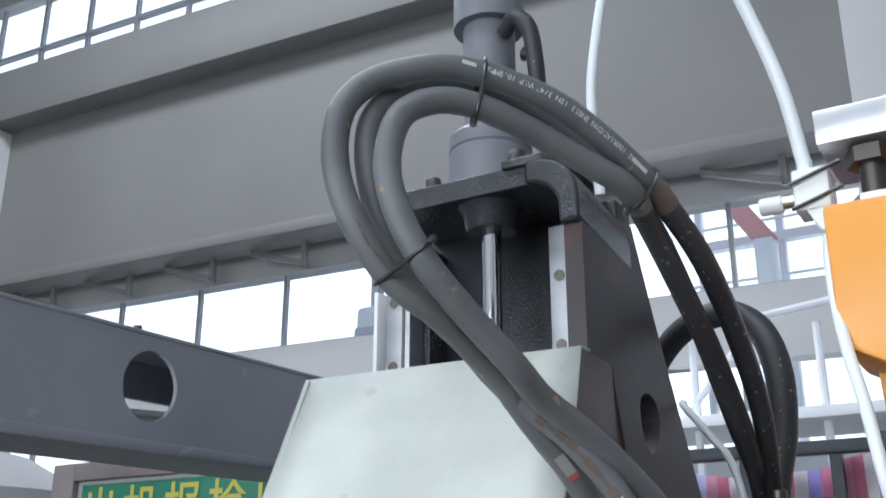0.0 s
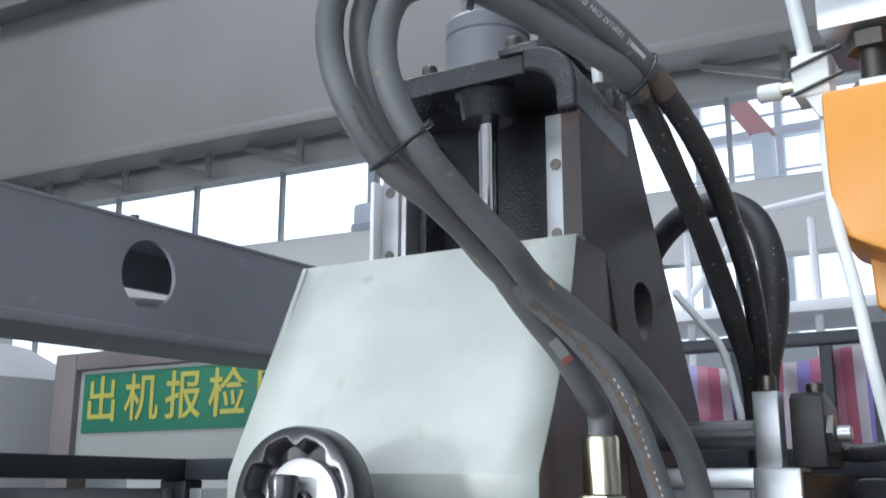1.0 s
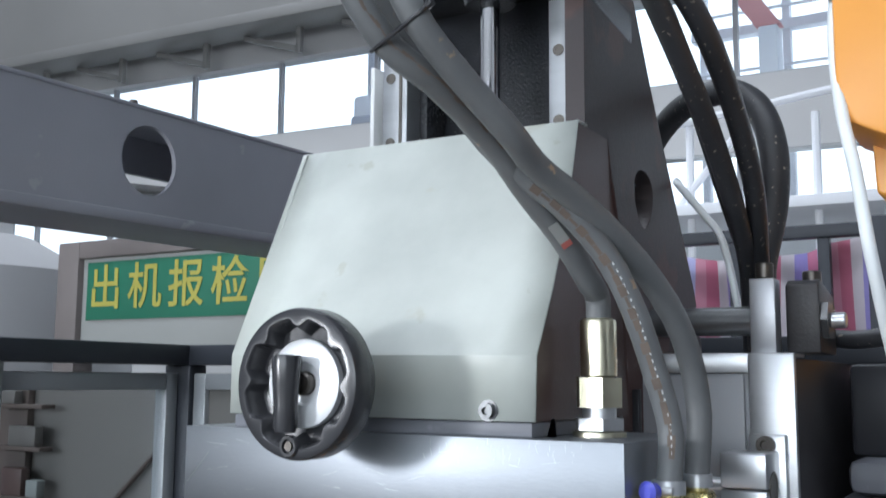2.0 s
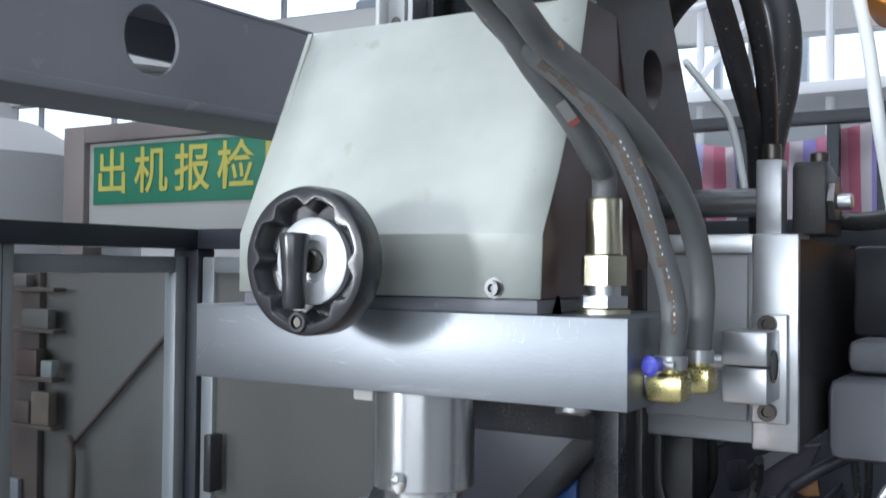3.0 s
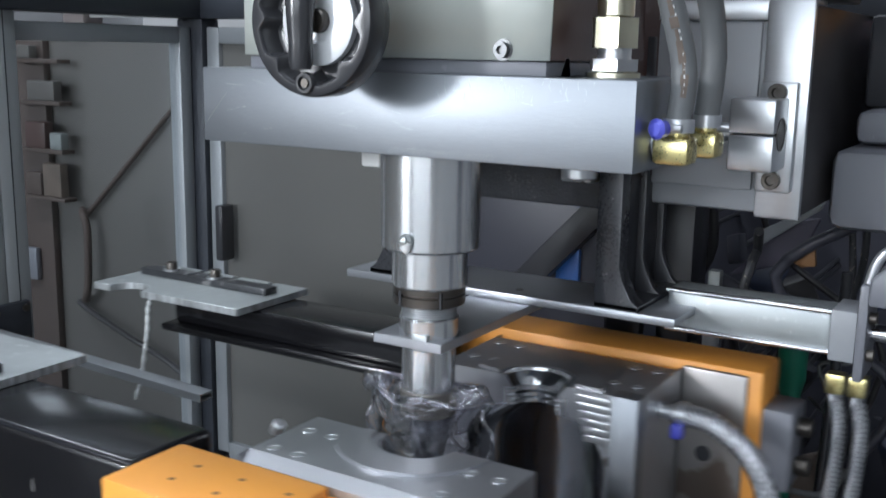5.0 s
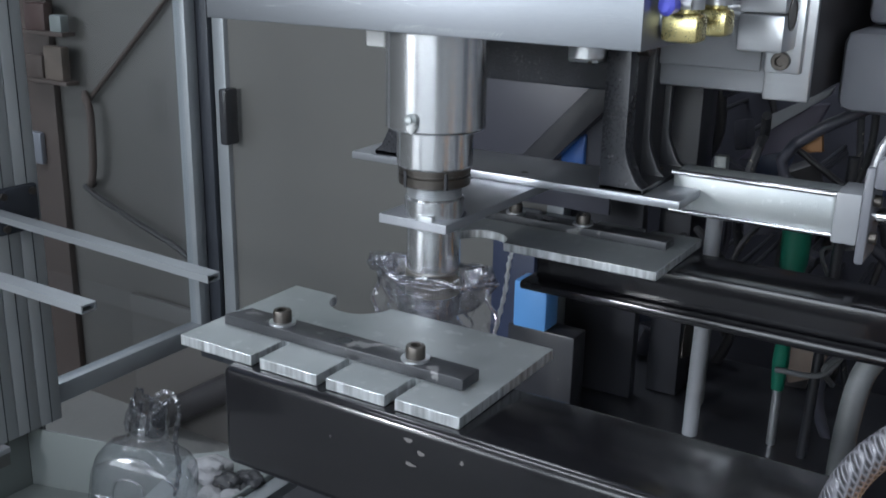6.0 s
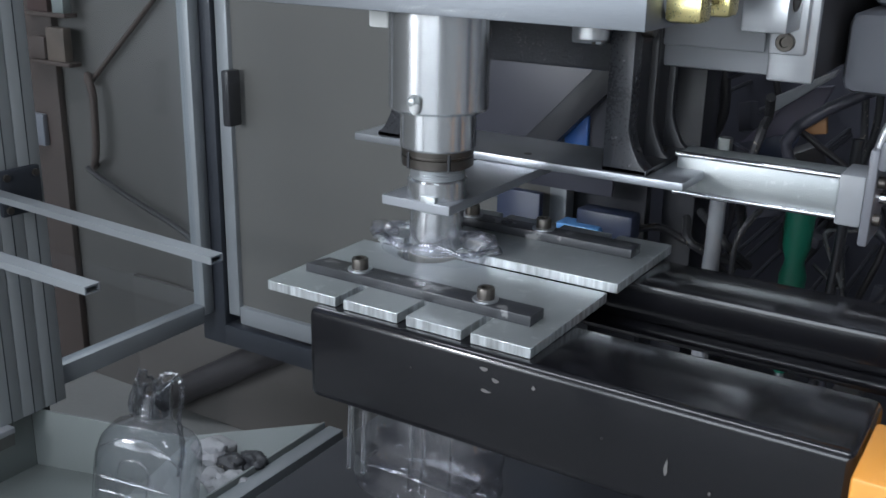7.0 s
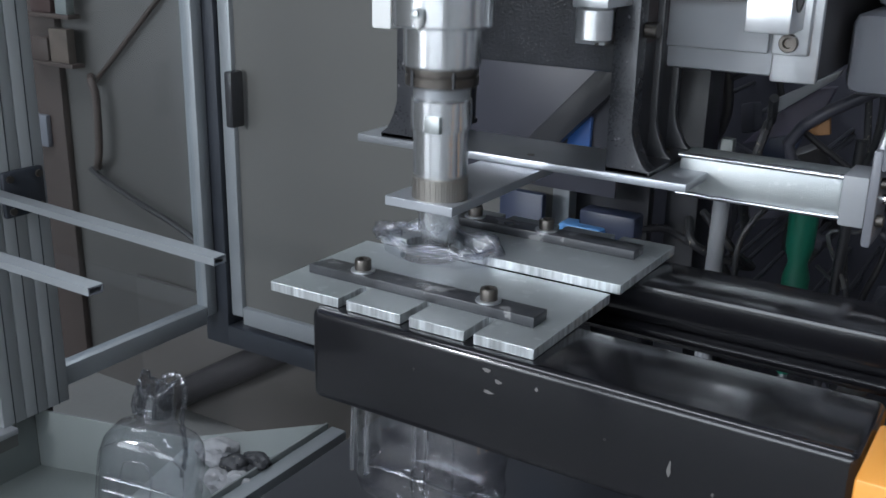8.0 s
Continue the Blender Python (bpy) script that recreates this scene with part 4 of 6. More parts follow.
def stripper():
    s = thing("stripper_plate", (-0.32, 0.35, 1.10), "bright steel stripper plate on two black cast brackets", "stripper plate")
    part("plate", box(-0.60, -0.048, 0.313, 0.452, 1.113, 1.125, 0.0015), "plate", s)
    inner, outer = plate_with_hole(-0.370, -0.266, 0.066, 0.46, -0.310, 0.112, 0.040)
    bevel(part("tongue", holed(inner, outer, lambda a, b: (a, b, 1.100), (0, 0, 0.0125)), "plate", s, "steel tongue with a bore for the spindle"), 0.001)
    part("oil_hole", lathe((-0.30, 0.345, 1.1252), (0, 0, 1), [(0.006, 0), (0.006, 0.0006)], 12), "bolt", s)
    for x0, x1, flip in ((-0.168, -0.132, 1), (-0.525, -0.489, -1)):
        pts = [(x0, 1.125), (x0, 1.50), (x1, 1.50), (x1, 1.185), (x1 + 0.006, 1.165), (x1 + 0.018, 1.142), (x1 + 0.03, 1.132), (x1 + 0.03, 1.125)]
        if flip < 0:
            c = (x0 + x1) / 2
            pts = [(2 * c - a, z) for a, z in pts]
        lg = part("bracket", prism([(a, 0.315, z) for a, z in pts], (0, 0.03, 0), 0.002), "castworn", s, "worn black cast bracket with a flared foot")
        for dy in (0.09, 0.17):
            part("rib", prism([(a, 0.315 + dy, z) for a, z in pts], (0, 0.012, 0), 0.001), "iron", lg)
        mid = (x0 + x1) / 2
        part("web", box(mid - 0.008, mid + 0.008, 0.34, 0.52, 1.125, 1.5, 0.001), "iron", lg)
        part("foot", box(min(x0, x1 + 0.03 * flip, x0) if flip > 0 else x0 - 0.03, x1 + 0.03 if flip > 0 else x1, 0.315, 0.51, 1.1251, 1.134, 0.002), "iron", lg)
        part("foot_screw", rod((x1 + 0.012 if flip > 0 else x0 - 0.012, 0.42, 1.134), (x1 + 0.012 if flip > 0 else x0 - 0.012, 0.42, 1.145), 0.008, 10), "bolt", lg)
        part("side_screw", rod((x1, 0.34, 1.322), (x1 + 0.018, 0.34, 1.322), 0.011, 14, 0.001), "bolt", lg)
    # air cylinder beside the plate
    c = thing("air_cylinder", (0.03, 0.4, 1.08), "profiled aluminium pneumatic cylinder", "cylinder")
    part("barrel", box(-0.09, 0.137, 0.40, 0.455, 1.088, 1.148, 0.006), "alu", c)
    for z in (1.1485, 1.093):
        part("barrel_edge", rod((-0.09, 0.398, z - 0.003), (0.137, 0.398, z - 0.003), 0.004, 10), "chrome", c)
    part("end_block", box(0.137, 0.17, 0.385, 0.46, 1.083, 1.152, 0.003), "boxpaint", c)
    part("end_plate", box(0.17, 0.183, 0.38, 0.462, 1.06, 1.19, 0.004), "greypaint", c)
    part("piston_rod", rod((0.183, 0.42, 1.12), (0.36, 0.42, 1.12), 0.012, 16), "chrome", c)
    for z in (1.095, 1.145):
        part("tie_nut", rod((0.183, 0.395, z), (0.193, 0.395, z), 0.008, 10, 0.001), "bolt", c)
    part("cap", prism([(0.183, 0.37, 1.165), (0.183, 0.37, 1.20), (0.22, 0.37, 1.235), (0.33, 0.37, 1.235), (0.33, 0.37, 1.165)], (0, 0.12, 0), 0.004), "greypaint", c)
    part("air_fitting", sweep([(0.175, 0.40, 1.155), (0.178, 0.40, 1.19), (0.186, 0.40, 1.22), (0.20, 0.40, 1.235), (0.23, 0.40, 1.238)], 0.0068, 12), "steel", c, "steel air hose elbow")


def pump():
    """Orange pneumatic unit at the upper right, with its fittings."""
    p = thing("lubricator", (0.25, 0.16, 1.75), "orange painted machine bracket with white valve", "valve unit")
    part("orange_body", prism([(0.192, 0.12, 1.943), (0.42, 0.12, 1.943), (0.42, 0.12, 1.74), (0.27, 0.12, 1.745), (0.192, 0.12, 1.785)], (0, 0.16, 0), 0.006), "orange", p)
    part("orange_web", prism([(0.212, 0.22, 1.79), (0.42, 0.22, 1.79), (0.42, 0.22, 1.70), (0.25, 0.22, 1.70), (0.215, 0.22, 1.72)], (0, 0.1, 0), 0.004), "orange", p)
    part("top_block", box(0.193, 0.42, 0.13, 0.27, 2.018, 2.060, 0.002), "steel", p, "machined aluminium block")
    part("stud", rod((0.243, 0.165, 1.943), (0.243, 0.165, 2.018), 0.014, 18), "bolt", p)
    hexagon((0.243, 0.165, 1.995), (0, 0, 1), 0.027, 0.018, "bolt", p)
    hexagon((0.243, 0.165, 1.944), (0, 0, 1), 0.027, 0.012, "steel", p)
    v = part("valve", box(0.160, 0.200, 0.14, 0.185, 1.948, 1.998, 0.003), "white", p, "white plastic valve block")
    part("valve_foot", prism([(0.172, 0.14, 1.948), (0.2, 0.14, 1.948), (0.2, 0.14, 1.918), (0.185, 0.14, 1.922)], (0, 0.04, 0), 0.002), "white", v)
    for z in (1.985, 1.955):
        part("strap", rod((0.158, 0.136, z - 0.006), (0.215, 0.136, z + 0.012), 0.0025, 8), "plastic", v, "black cable tie")
    part("nipple", rod((0.16, 0.16, 1.968), (0.145, 0.16, 1.968), 0.008, 14), "zinc", v)
    part("knob", rod((0.145, 0.16, 1.967), (0.118, 0.16, 1.967), 0.0105, 14, 0.002), "white", v, "white hose stub")
    part("push_fitting", rod((0.172, 0.165, 1.998), (0.172, 0.165, 2.018), 0.009, 14, 0.001), "tube", v)


frame_parts()
side_gear()
stripper()
pump()


# ---- press head: everything that rides up and down ----
SX, SY = -0.318, 0.107  # spindle axis


def press_head():
    h = thing("press_head", (SX, SY, 1.355), "machined steel blow head with grey-white cover, handwheel and spindle", "press head")
    part("block", box(-0.598, 0, 0, 0.213, 1.355, 1.45, 0.0012), "ground_steel", h, "ground steel block with fine scratches")
    rnd = random.Random(21)
    bm = bmesh.new()
    for k in range(60):
        x = rnd.uniform(-0.24, -0.03) if k < 36 else rnd.uniform(-0.58, -0.02)
        z = rnd.uniform(1.425, 1.447) if k < 36 else rnd.uniform(1.36, 1.445)
        ln, an = (rnd.uniform(0.002, 0.009), rnd.uniform(70, 110)) if k < 36 else (rnd.uniform(0.003, 0.03), rnd.uniform(-15, 15))
        join(bm, moved(box(-ln / 2, ln / 2, -0.0001, 0.0001, -0.00015, 0.00015), pose(x, -0.0001, z, 0, -an, 0)))
    for k in range(30):
        x = -0.30 + 0.0048 * k
        join(bm, moved(box(-0.004, 0.004, -0.0001, 0.0001, -0.00012, 0.00012), pose(x, -0.0001, 1.361 + 0.0006 * (k % 2), 0, -52, 0)))
    for k in range(16):
        join(bm, moved(box(-0.011, 0.011, -0.0001, 0.0001, -0.0001, 0.0001), pose(-0.588 + 0.0016 * k, -0.0001, 1.385 + 0.0017 * k, 0, -48, 0)))
    tagged(part("scratches", bm, "alu", h, "fine bright scratches and cutter marks", 0), kind="stuff")
    part("cover_base", box(-0.535, -0.112, 0.022, 0.2, 1.45, 1.466, 0.002), "greypaint", h)
    # folded sheet cover: vertical skirt, front leaning back, top lip
    bm = bmesh.new()
    tl, tr = (-0.582, 0.205, 1.846), (-0.137, 0.212, 1.846)
    rows = [((-0.538, 0.016, 1.467), (-0.106, 0.016, 1.467)), ((-0.538, 0.016, 1.541), (-0.104, 0.016, 1.538)), ((-0.549, 0.063, 1.617), (-0.1065, 0.064, 1.615)), ((-0.56, 0.111, 1.694), (-0.113, 0.113, 1.693)), ((-0.571, 0.158, 1.77), (-0.124, 0.162, 1.77)), (tl, tr), ((-0.578, 0.24, 1.848), (-0.139, 0.247, 1.848))]
    n = 8
    vs = [[bm.verts.new(Vector(a).lerp(Vector(b), k / n)) for k in range(n + 1)] for a, b in rows]
    for r0, r1 in zip(vs, vs[1:]):
        for k in range(n):
            bm.faces.new((r0[k], r0[k + 1], r1[k + 1], r1[k]))
    cv = part("cover", bm, "cover", h, "grey-white enamelled sheet cover", 25)
    so = cv.modifiers.new("thickness", "SOLIDIFY")
    so.thickness, so.offset = 0.003, -1
    side = [(-0.1075, 0.019, 1.467), (-0.1055, 0.019, 1.538), (-0.108, 0.064, 1.613), (-0.1145, 0.113, 1.691), (-0.1255, 0.162, 1.768), (-0.138, 0.212, 1.843), (-0.128, 0.29, 1.835), (-0.112, 0.30, 1.68), (-0.107, 0.30, 1.467)]
    part("cover_side", prism(side, (-0.003, 0, 0)), "coverbrown", h, "brown inner side of the cover", 20)
    side = [(-0.534, 0.02, 1.467), (-0.534, 0.02, 1.54), (-0.574, 0.20, 1.843), (-0.574, 0.28, 1.84), (-0.534, 0.28, 1.467)]
    part("cover_side", prism(side, (0.003, 0, 0)), "cover", h, "", 20)
    part("cover_screw", lathe((-0.162, 0.016, 1.478), (0, -1, 0), [(0.012, 0), (0.012, 0.001), (0.0085, 0.001), (0.0085, 0.008), (0.0045, 0.008), (0.004, 0.004), (0, 0.004)], 20), "bluedbar", h, "socket screw on a washer")
    part("carriage", box(-0.53, -0.15, 0.345, 0.398, 1.36, 1.80, 0.004), "cast", h)
    part("carriage_web", box(-0.50, -0.17, 0.20, 0.345, 1.46, 1.78, 0.004), "cast", h)
    # handwheel
    wc = Vector((-0.334, -0.087, 1.506))
    part("shaft", rod(wc, (wc.x, 0.03, wc.z), 0.014, 20), "bolt", h)
    part("shaft_collar", rod((wc.x, -0.066, wc.z), (wc.x, -0.03, wc.z), 0.023, 24, 0.002), "plastic", h)
    seg = 112
    bm = bmesh.new()
    rings = []
    for i in range(seg):
        a = 2 * math.pi * i / seg
        lob = max(0.0, math.cos(8 * a + 0.35)) ** 1.5
        inner = 0.0695 - 0.0095 * lob
        floor_r = inner - 0.006 - 0.002 * lob
        prof = [(0.0475, -0.004), (floor_r, -0.003), (inner - 0.001, 0.015), (inner, 0.0185), (inner + 0.002, 0.0205), (0.0775, 0.0205), (0.0808, 0.0188), (0.0825, 0.014), (0.0825, -0.014), (0.080, -0.018), (0.072, -0.018), (0.05, -0.012), (0.03, -0.012), (0.03, -0.006)]
        rings.append([bm.verts.new(wc + Vector((r * math.cos(a), -d, r * math.sin(a)))) for r, d in prof])
    for i in range(seg):
        a, b = rings[i], rings[(i + 1) % seg]
        for k in range(len(a)):
            j = (k + 1) % len(a)
            bm.faces.new((a[k], b[k], b[j], a[j]))
    wheel = part("handwheel", bm, "plastic", h, "glossy black handwheel with a scalloped dish", 38)
    part("hub_disc", lathe(wc + Vector((0, 0.006, 0)), (0, -1, 0), [(0.0485, 0), (0.0485, 0.0105), (0.047, 0.0115), (0.024, 0.0115), (0.022, 0.006), (0, 0.006)], 48), "hubface", wheel, "bright turned hub face")
    part("hub_bolt", rod(wc + Vector((0, 0.002, 0)), wc + Vector((0, -0.010, 0)), 0.013, 20, 0.002), "bolt", wheel)
    part("grip", lathe(wc + Vector((-0.006, -0.026, 0.031)), (0, 0, -1), [(0.009, 0), (0.0155, 0.001), (0.0165, 0.006), (0.015, 0.03), (0.013, 0.055), (0.0135, 0.076), (0.012, 0.083), (0.0, 0.084)], 24), "plastic", wheel, "folded black grip")
    part("pivot", lathe(wc + Vector((-0.004, -0.018, -0.067)), (0, -1, 0), [(0.0125, 0), (0.0125, 0.004), (0.011, 0.006), (0.008, 0.006), (0.007, 0.002), (0, 0.002)], 18), "plastic", wheel)
    part("pivot_screw", rod(wc + Vector((-0.004, -0.019, -0.067)), wc + Vector((-0.004, -0.023, -0.067)), 0.005, 12), "bolt", wheel)
    # spindle, from the block downwards
    px = SX + 0.008
    axis = (px, SY, 0)
    sp = part("quill", lathe(axis, (0, 0, 1), [(0.062, 1.228), (0.0645, 1.231), (0.0645, 1.355)], 48), "turned", h, "polished steel quill", 20)
    part("quill_step", lathe(axis, (0, 0, 1), [(0.047, 1.178), (0.0495, 1.181), (0.0495, 1.228)], 40), "turned", sp, "", 20)
    part("lock_ring", lathe(axis, (0, 0, 1), [(0.044, 1.154), (0.047, 1.156), (0.047, 1.167), (0.0445, 1.168), (0.0445, 1.170), (0.047, 1.171), (0.047, 1.178)], 40), "bolt", sp, "dark oiled lock ring", 20)
    for a in (200, 250, 320):
        c, s = math.cos(radians(a)), math.sin(radians(a))
        part("ring_slot", box(px + 0.0465 * c - 0.002, px + 0.0465 * c + 0.002, SY + 0.0465 * s - 0.002, SY + 0.0465 * s + 0.002, 1.155, 1.176), "plastic", sp)
    thread = [(0.0365, 1.138)]
    for k in range(6):
        thread += [(0.0365, 1.138 + 0.003 * k), (0.0345, 1.1395 + 0.003 * k)]
    part("thread", lathe(axis, (0, 0, 1), thread + [(0.0365, 1.156)], 36), "steel", sp, "", 15)
    part("blow_pin", lathe(axis, (0, 0, 1), [(0.034, 1.036), (0.036, 1.04), (0.036, 1.098), (0.0385, 1.0985), (0.0395, 1.1), (0.0395, 1.136), (0.037, 1.1385)], 40), "turned", sp, "polished blow pin", 20)
    part("flat", box(px + 0.0, px + 0.022, SY - 0.0405, SY - 0.030, 1.098, 1.12, 0.001), "alu", sp)
    part("knurl", lathe(axis, (0, 0, 1), [(0.0365, 1.004), (0.0365, 1.036)], 160, lobes=64, depth=0.009), "knurled", sp, "knurled steel band")
    part("pin_tip", lathe(axis, (0, 0, 1), [(0.0, 0.934), (0.012, 0.936), (0.022, 0.944), (0.028, 0.97), (0.03, 1.0), (0.034, 1.004)], 36), "turned", sp)
    g = part("grease_nipple", lathe((-0.302, SY - 0.0625, 1.246), (-0.1, -1, 0.1), [(0.0085, 0), (0.0085, 0.006), (0.005, 0.009), (0.006, 0.013), (0, 0.016)], 14), "alu", sp, "grease nipple with a grease blob")
    part("grease", lathe((-0.301, SY - 0.069, 1.24), (0, 0, -1), [(0.0, -0.008), (0.007, -0.003), (0.006, 0.004), (0.003, 0.009), (0, 0.011)], 10), "white", g)
    # hose fitting on the block
    fx, fy = -0.066, 0.098
    part("fitting_base", lathe((fx, fy, 1.45), (0, 0, 1), [(0.03, 0), (0.03, 0.005), (0.022, 0.007)], 24), "zinc", h)
    hexagon((fx, fy, 1.457), (0, 0, 1), 0.0285, 0.013, "steel", h)
    part("fitting_neck", rod((fx, fy, 1.47), (fx, fy, 1.484), 0.019, 20), "steel", h)
    hexagon((fx, fy, 1.482), (0, 0, 1), 0.027, 0.033, "zinc", h)
    part("ferrule", lathe((fx, fy, 1.515), (0, 0, 1), [(0.016, 0), (0.0205, 0.002), (0.0205, 0.060), (0.0195, 0.064), (0.016, 0.066)], 28), "zinc", h, "crimped zinc hose ferrule")
    part("wire_tag", prism([(-0.108, 0.05, 1.45), (-0.102, 0.05, 1.47), (-0.1, 0.05, 1.45)], (0.004, 0, 0)), "steel", h)
    # hose tails and clamps at the block's end
    for y, m in ((0.062, "brass"), (0.158, "brass")):
        part("elbow", box(0.002, 0.042, y - 0.018, y + 0.018, 1.362, 1.392, 0.006), m, h, "brass elbow fitting")
        part("tail", rod((0.024, y, 1.385), (0.024, y, 1.402), 0.0125, 16), m, h)
        part("clamp", lathe((0.024, y, 1.396), (0, 0, 1), [(0.0172, 0), (0.0172, 0.014), (0.0145, 0.014)], 24), "steel", h, "worm-drive hose clamp")
        part("washer_ring", lathe((0.0005, y + 0.005, 1.385), (1, 0, 0), [(0.02, 0), (0.02, 0.002), (0.014, 0.002)], 20), "steel", h)
    part("clamp_wing", lathe((0.018, 0.035, 1.401), (-0.3, -1, 0), [(0.009, 0), (0.009, 0.004), (0.011, 0.012), (0.007, 0.016), (0, 0.016)], 14), "purple", h, "violet wing of the hose clamp")
    part("clamp_screw", rod((0.035, 0.042, 1.401), (0.015, 0.042, 1.401), 0.0045, 10), "steel", h)
    return h


HEAD = press_head()

# ---- hoses ----
HOSE_A = [(-0.066, 0.098, 1.575), (-0.066, 0.096, 1.605), (-0.067, 0.070, 1.624), (-0.077, 0.027, 1.665), (-0.096, -0.022, 1.710), (-0.110, -0.074, 1.754), (-0.133, -0.146, 1.799), (-0.162, -0.188, 1.831), (-0.186, -0.224, 1.887), (-0.203, -0.233, 1.949), (-0.202, -0.228, 2.006), (-0.184, -0.207, 2.044), (-0.149, -0.181, 2.062), (-0.116, -0.151, 2.070), (-0.076, -0.112, 2.062), (-0.035, -0.068, 2.043), (-0.005, -0.016, 2.017), (0.017, 0.032, 1.990), (0.031, 0.086, 1.962), (0.047, 0.166, 1.911), (0.047, 0.288, 1.840), (0.039, 0.399, 1.765), (0.011, 0.535, 1.675), (0.002, 0.60, 1.560)]
HOSE_B = [(0.024, 0.158, 1.400), (0.024, 0.172, 1.482), (0.017, 0.147, 1.557), (0.002, 0.101, 1.613), (-0.017, 0.040, 1.658), (-0.042, -0.012, 1.696), (-0.065, -0.063, 1.726), (-0.073, -0.106, 1.752), (-0.101, -0.159, 1.801), (-0.124, -0.196, 1.846), (-0.143, -0.214, 1.898), (-0.153, -0.214, 1.948), (-0.145, -0.203, 1.998), (-0.122, -0.174, 2.022), (-0.095, -0.135, 2.026), (-0.060, -0.084, 2.011), (-0.020, -0.026, 1.986), (0.008, 0.022, 1.967), (0.010, 0.082, 1.941), (0.019, 0.162, 1.879), (0.018, 0.282, 1.814), (0.012, 0.407, 1.738), (-0.006, 0.535, 1.675), (-0.02, 0.60, 1.560)]
HOSE_C = [(0.024, 0.062, 1.400), (0.023, 0.074, 1.461), (0.010, 0.062, 1.526), (-0.006, 0.043, 1.591), (-0.027, 0.02, 1.645), (-0.060, -0.012, 1.693), (-0.108, -0.054, 1.741), (-0.137, -0.112, 1.797), (-0.167, -0.151, 1.852), (-0.185, -0.180, 1.902), (-0.191, -0.196, 1.969), (-0.188, -0.188, 2.019), (-0.174, -0.156, 2.055), (-0.138, -0.115, 2.070), (-0.098, -0.065, 2.066), (-0.053, -0.001, 2.031), (-0.012, 0.063, 1.990), (-0.008, 0.164, 1.956), (-0.003, 0.272, 1.880), (0.002, 0.396, 1.767), (-0.004, 0.540, 1.675), (-0.005, 0.600, 1.560)]
HOSE_D = [(-0.27, 0.80, 1.78), (-0.258, 0.768, 1.865), (-0.216, 0.739, 1.937), (-0.139, 0.672, 1.974), (-0.051, 0.603, 1.97), (0.007, 0.569, 1.927), (0.032, 0.551, 1.855), (0.028, 0.557, 1.772), (0.007, 0.559, 1.676), (0.0, 0.58, 1.56)]
TUBE_E = [(-0.084, 0.249, 2.425), (-0.104, 0.249, 2.335), (-0.121, 0.253, 2.239), (-0.125, 0.264, 2.146), (-0.126, 0.278, 2.077)]
TUBE_F = [(0.070, 0.093, 2.366), (0.111, 0.111, 2.28), (0.140, 0.128, 2.19), (0.162, 0.145, 2.10), (0.172, 0.165, 2.012)]
TUBE_G = [(0.19, 0.16, 1.93), (0.19, 0.14, 1.87), (0.198, 0.12, 1.79), (0.212, 0.10, 1.72), (0.225, 0.1, 1.62), (0.235, 0.2, 1.5), (0.25, 0.45, 1.36)]
TUBE_H = [(-0.162, 0.70, 1.850), (-0.129, 0.595, 1.826), (-0.084, 0.577, 1.771), (-0.054, 0.578, 1.722), (-0.03, 0.585, 1.59)]


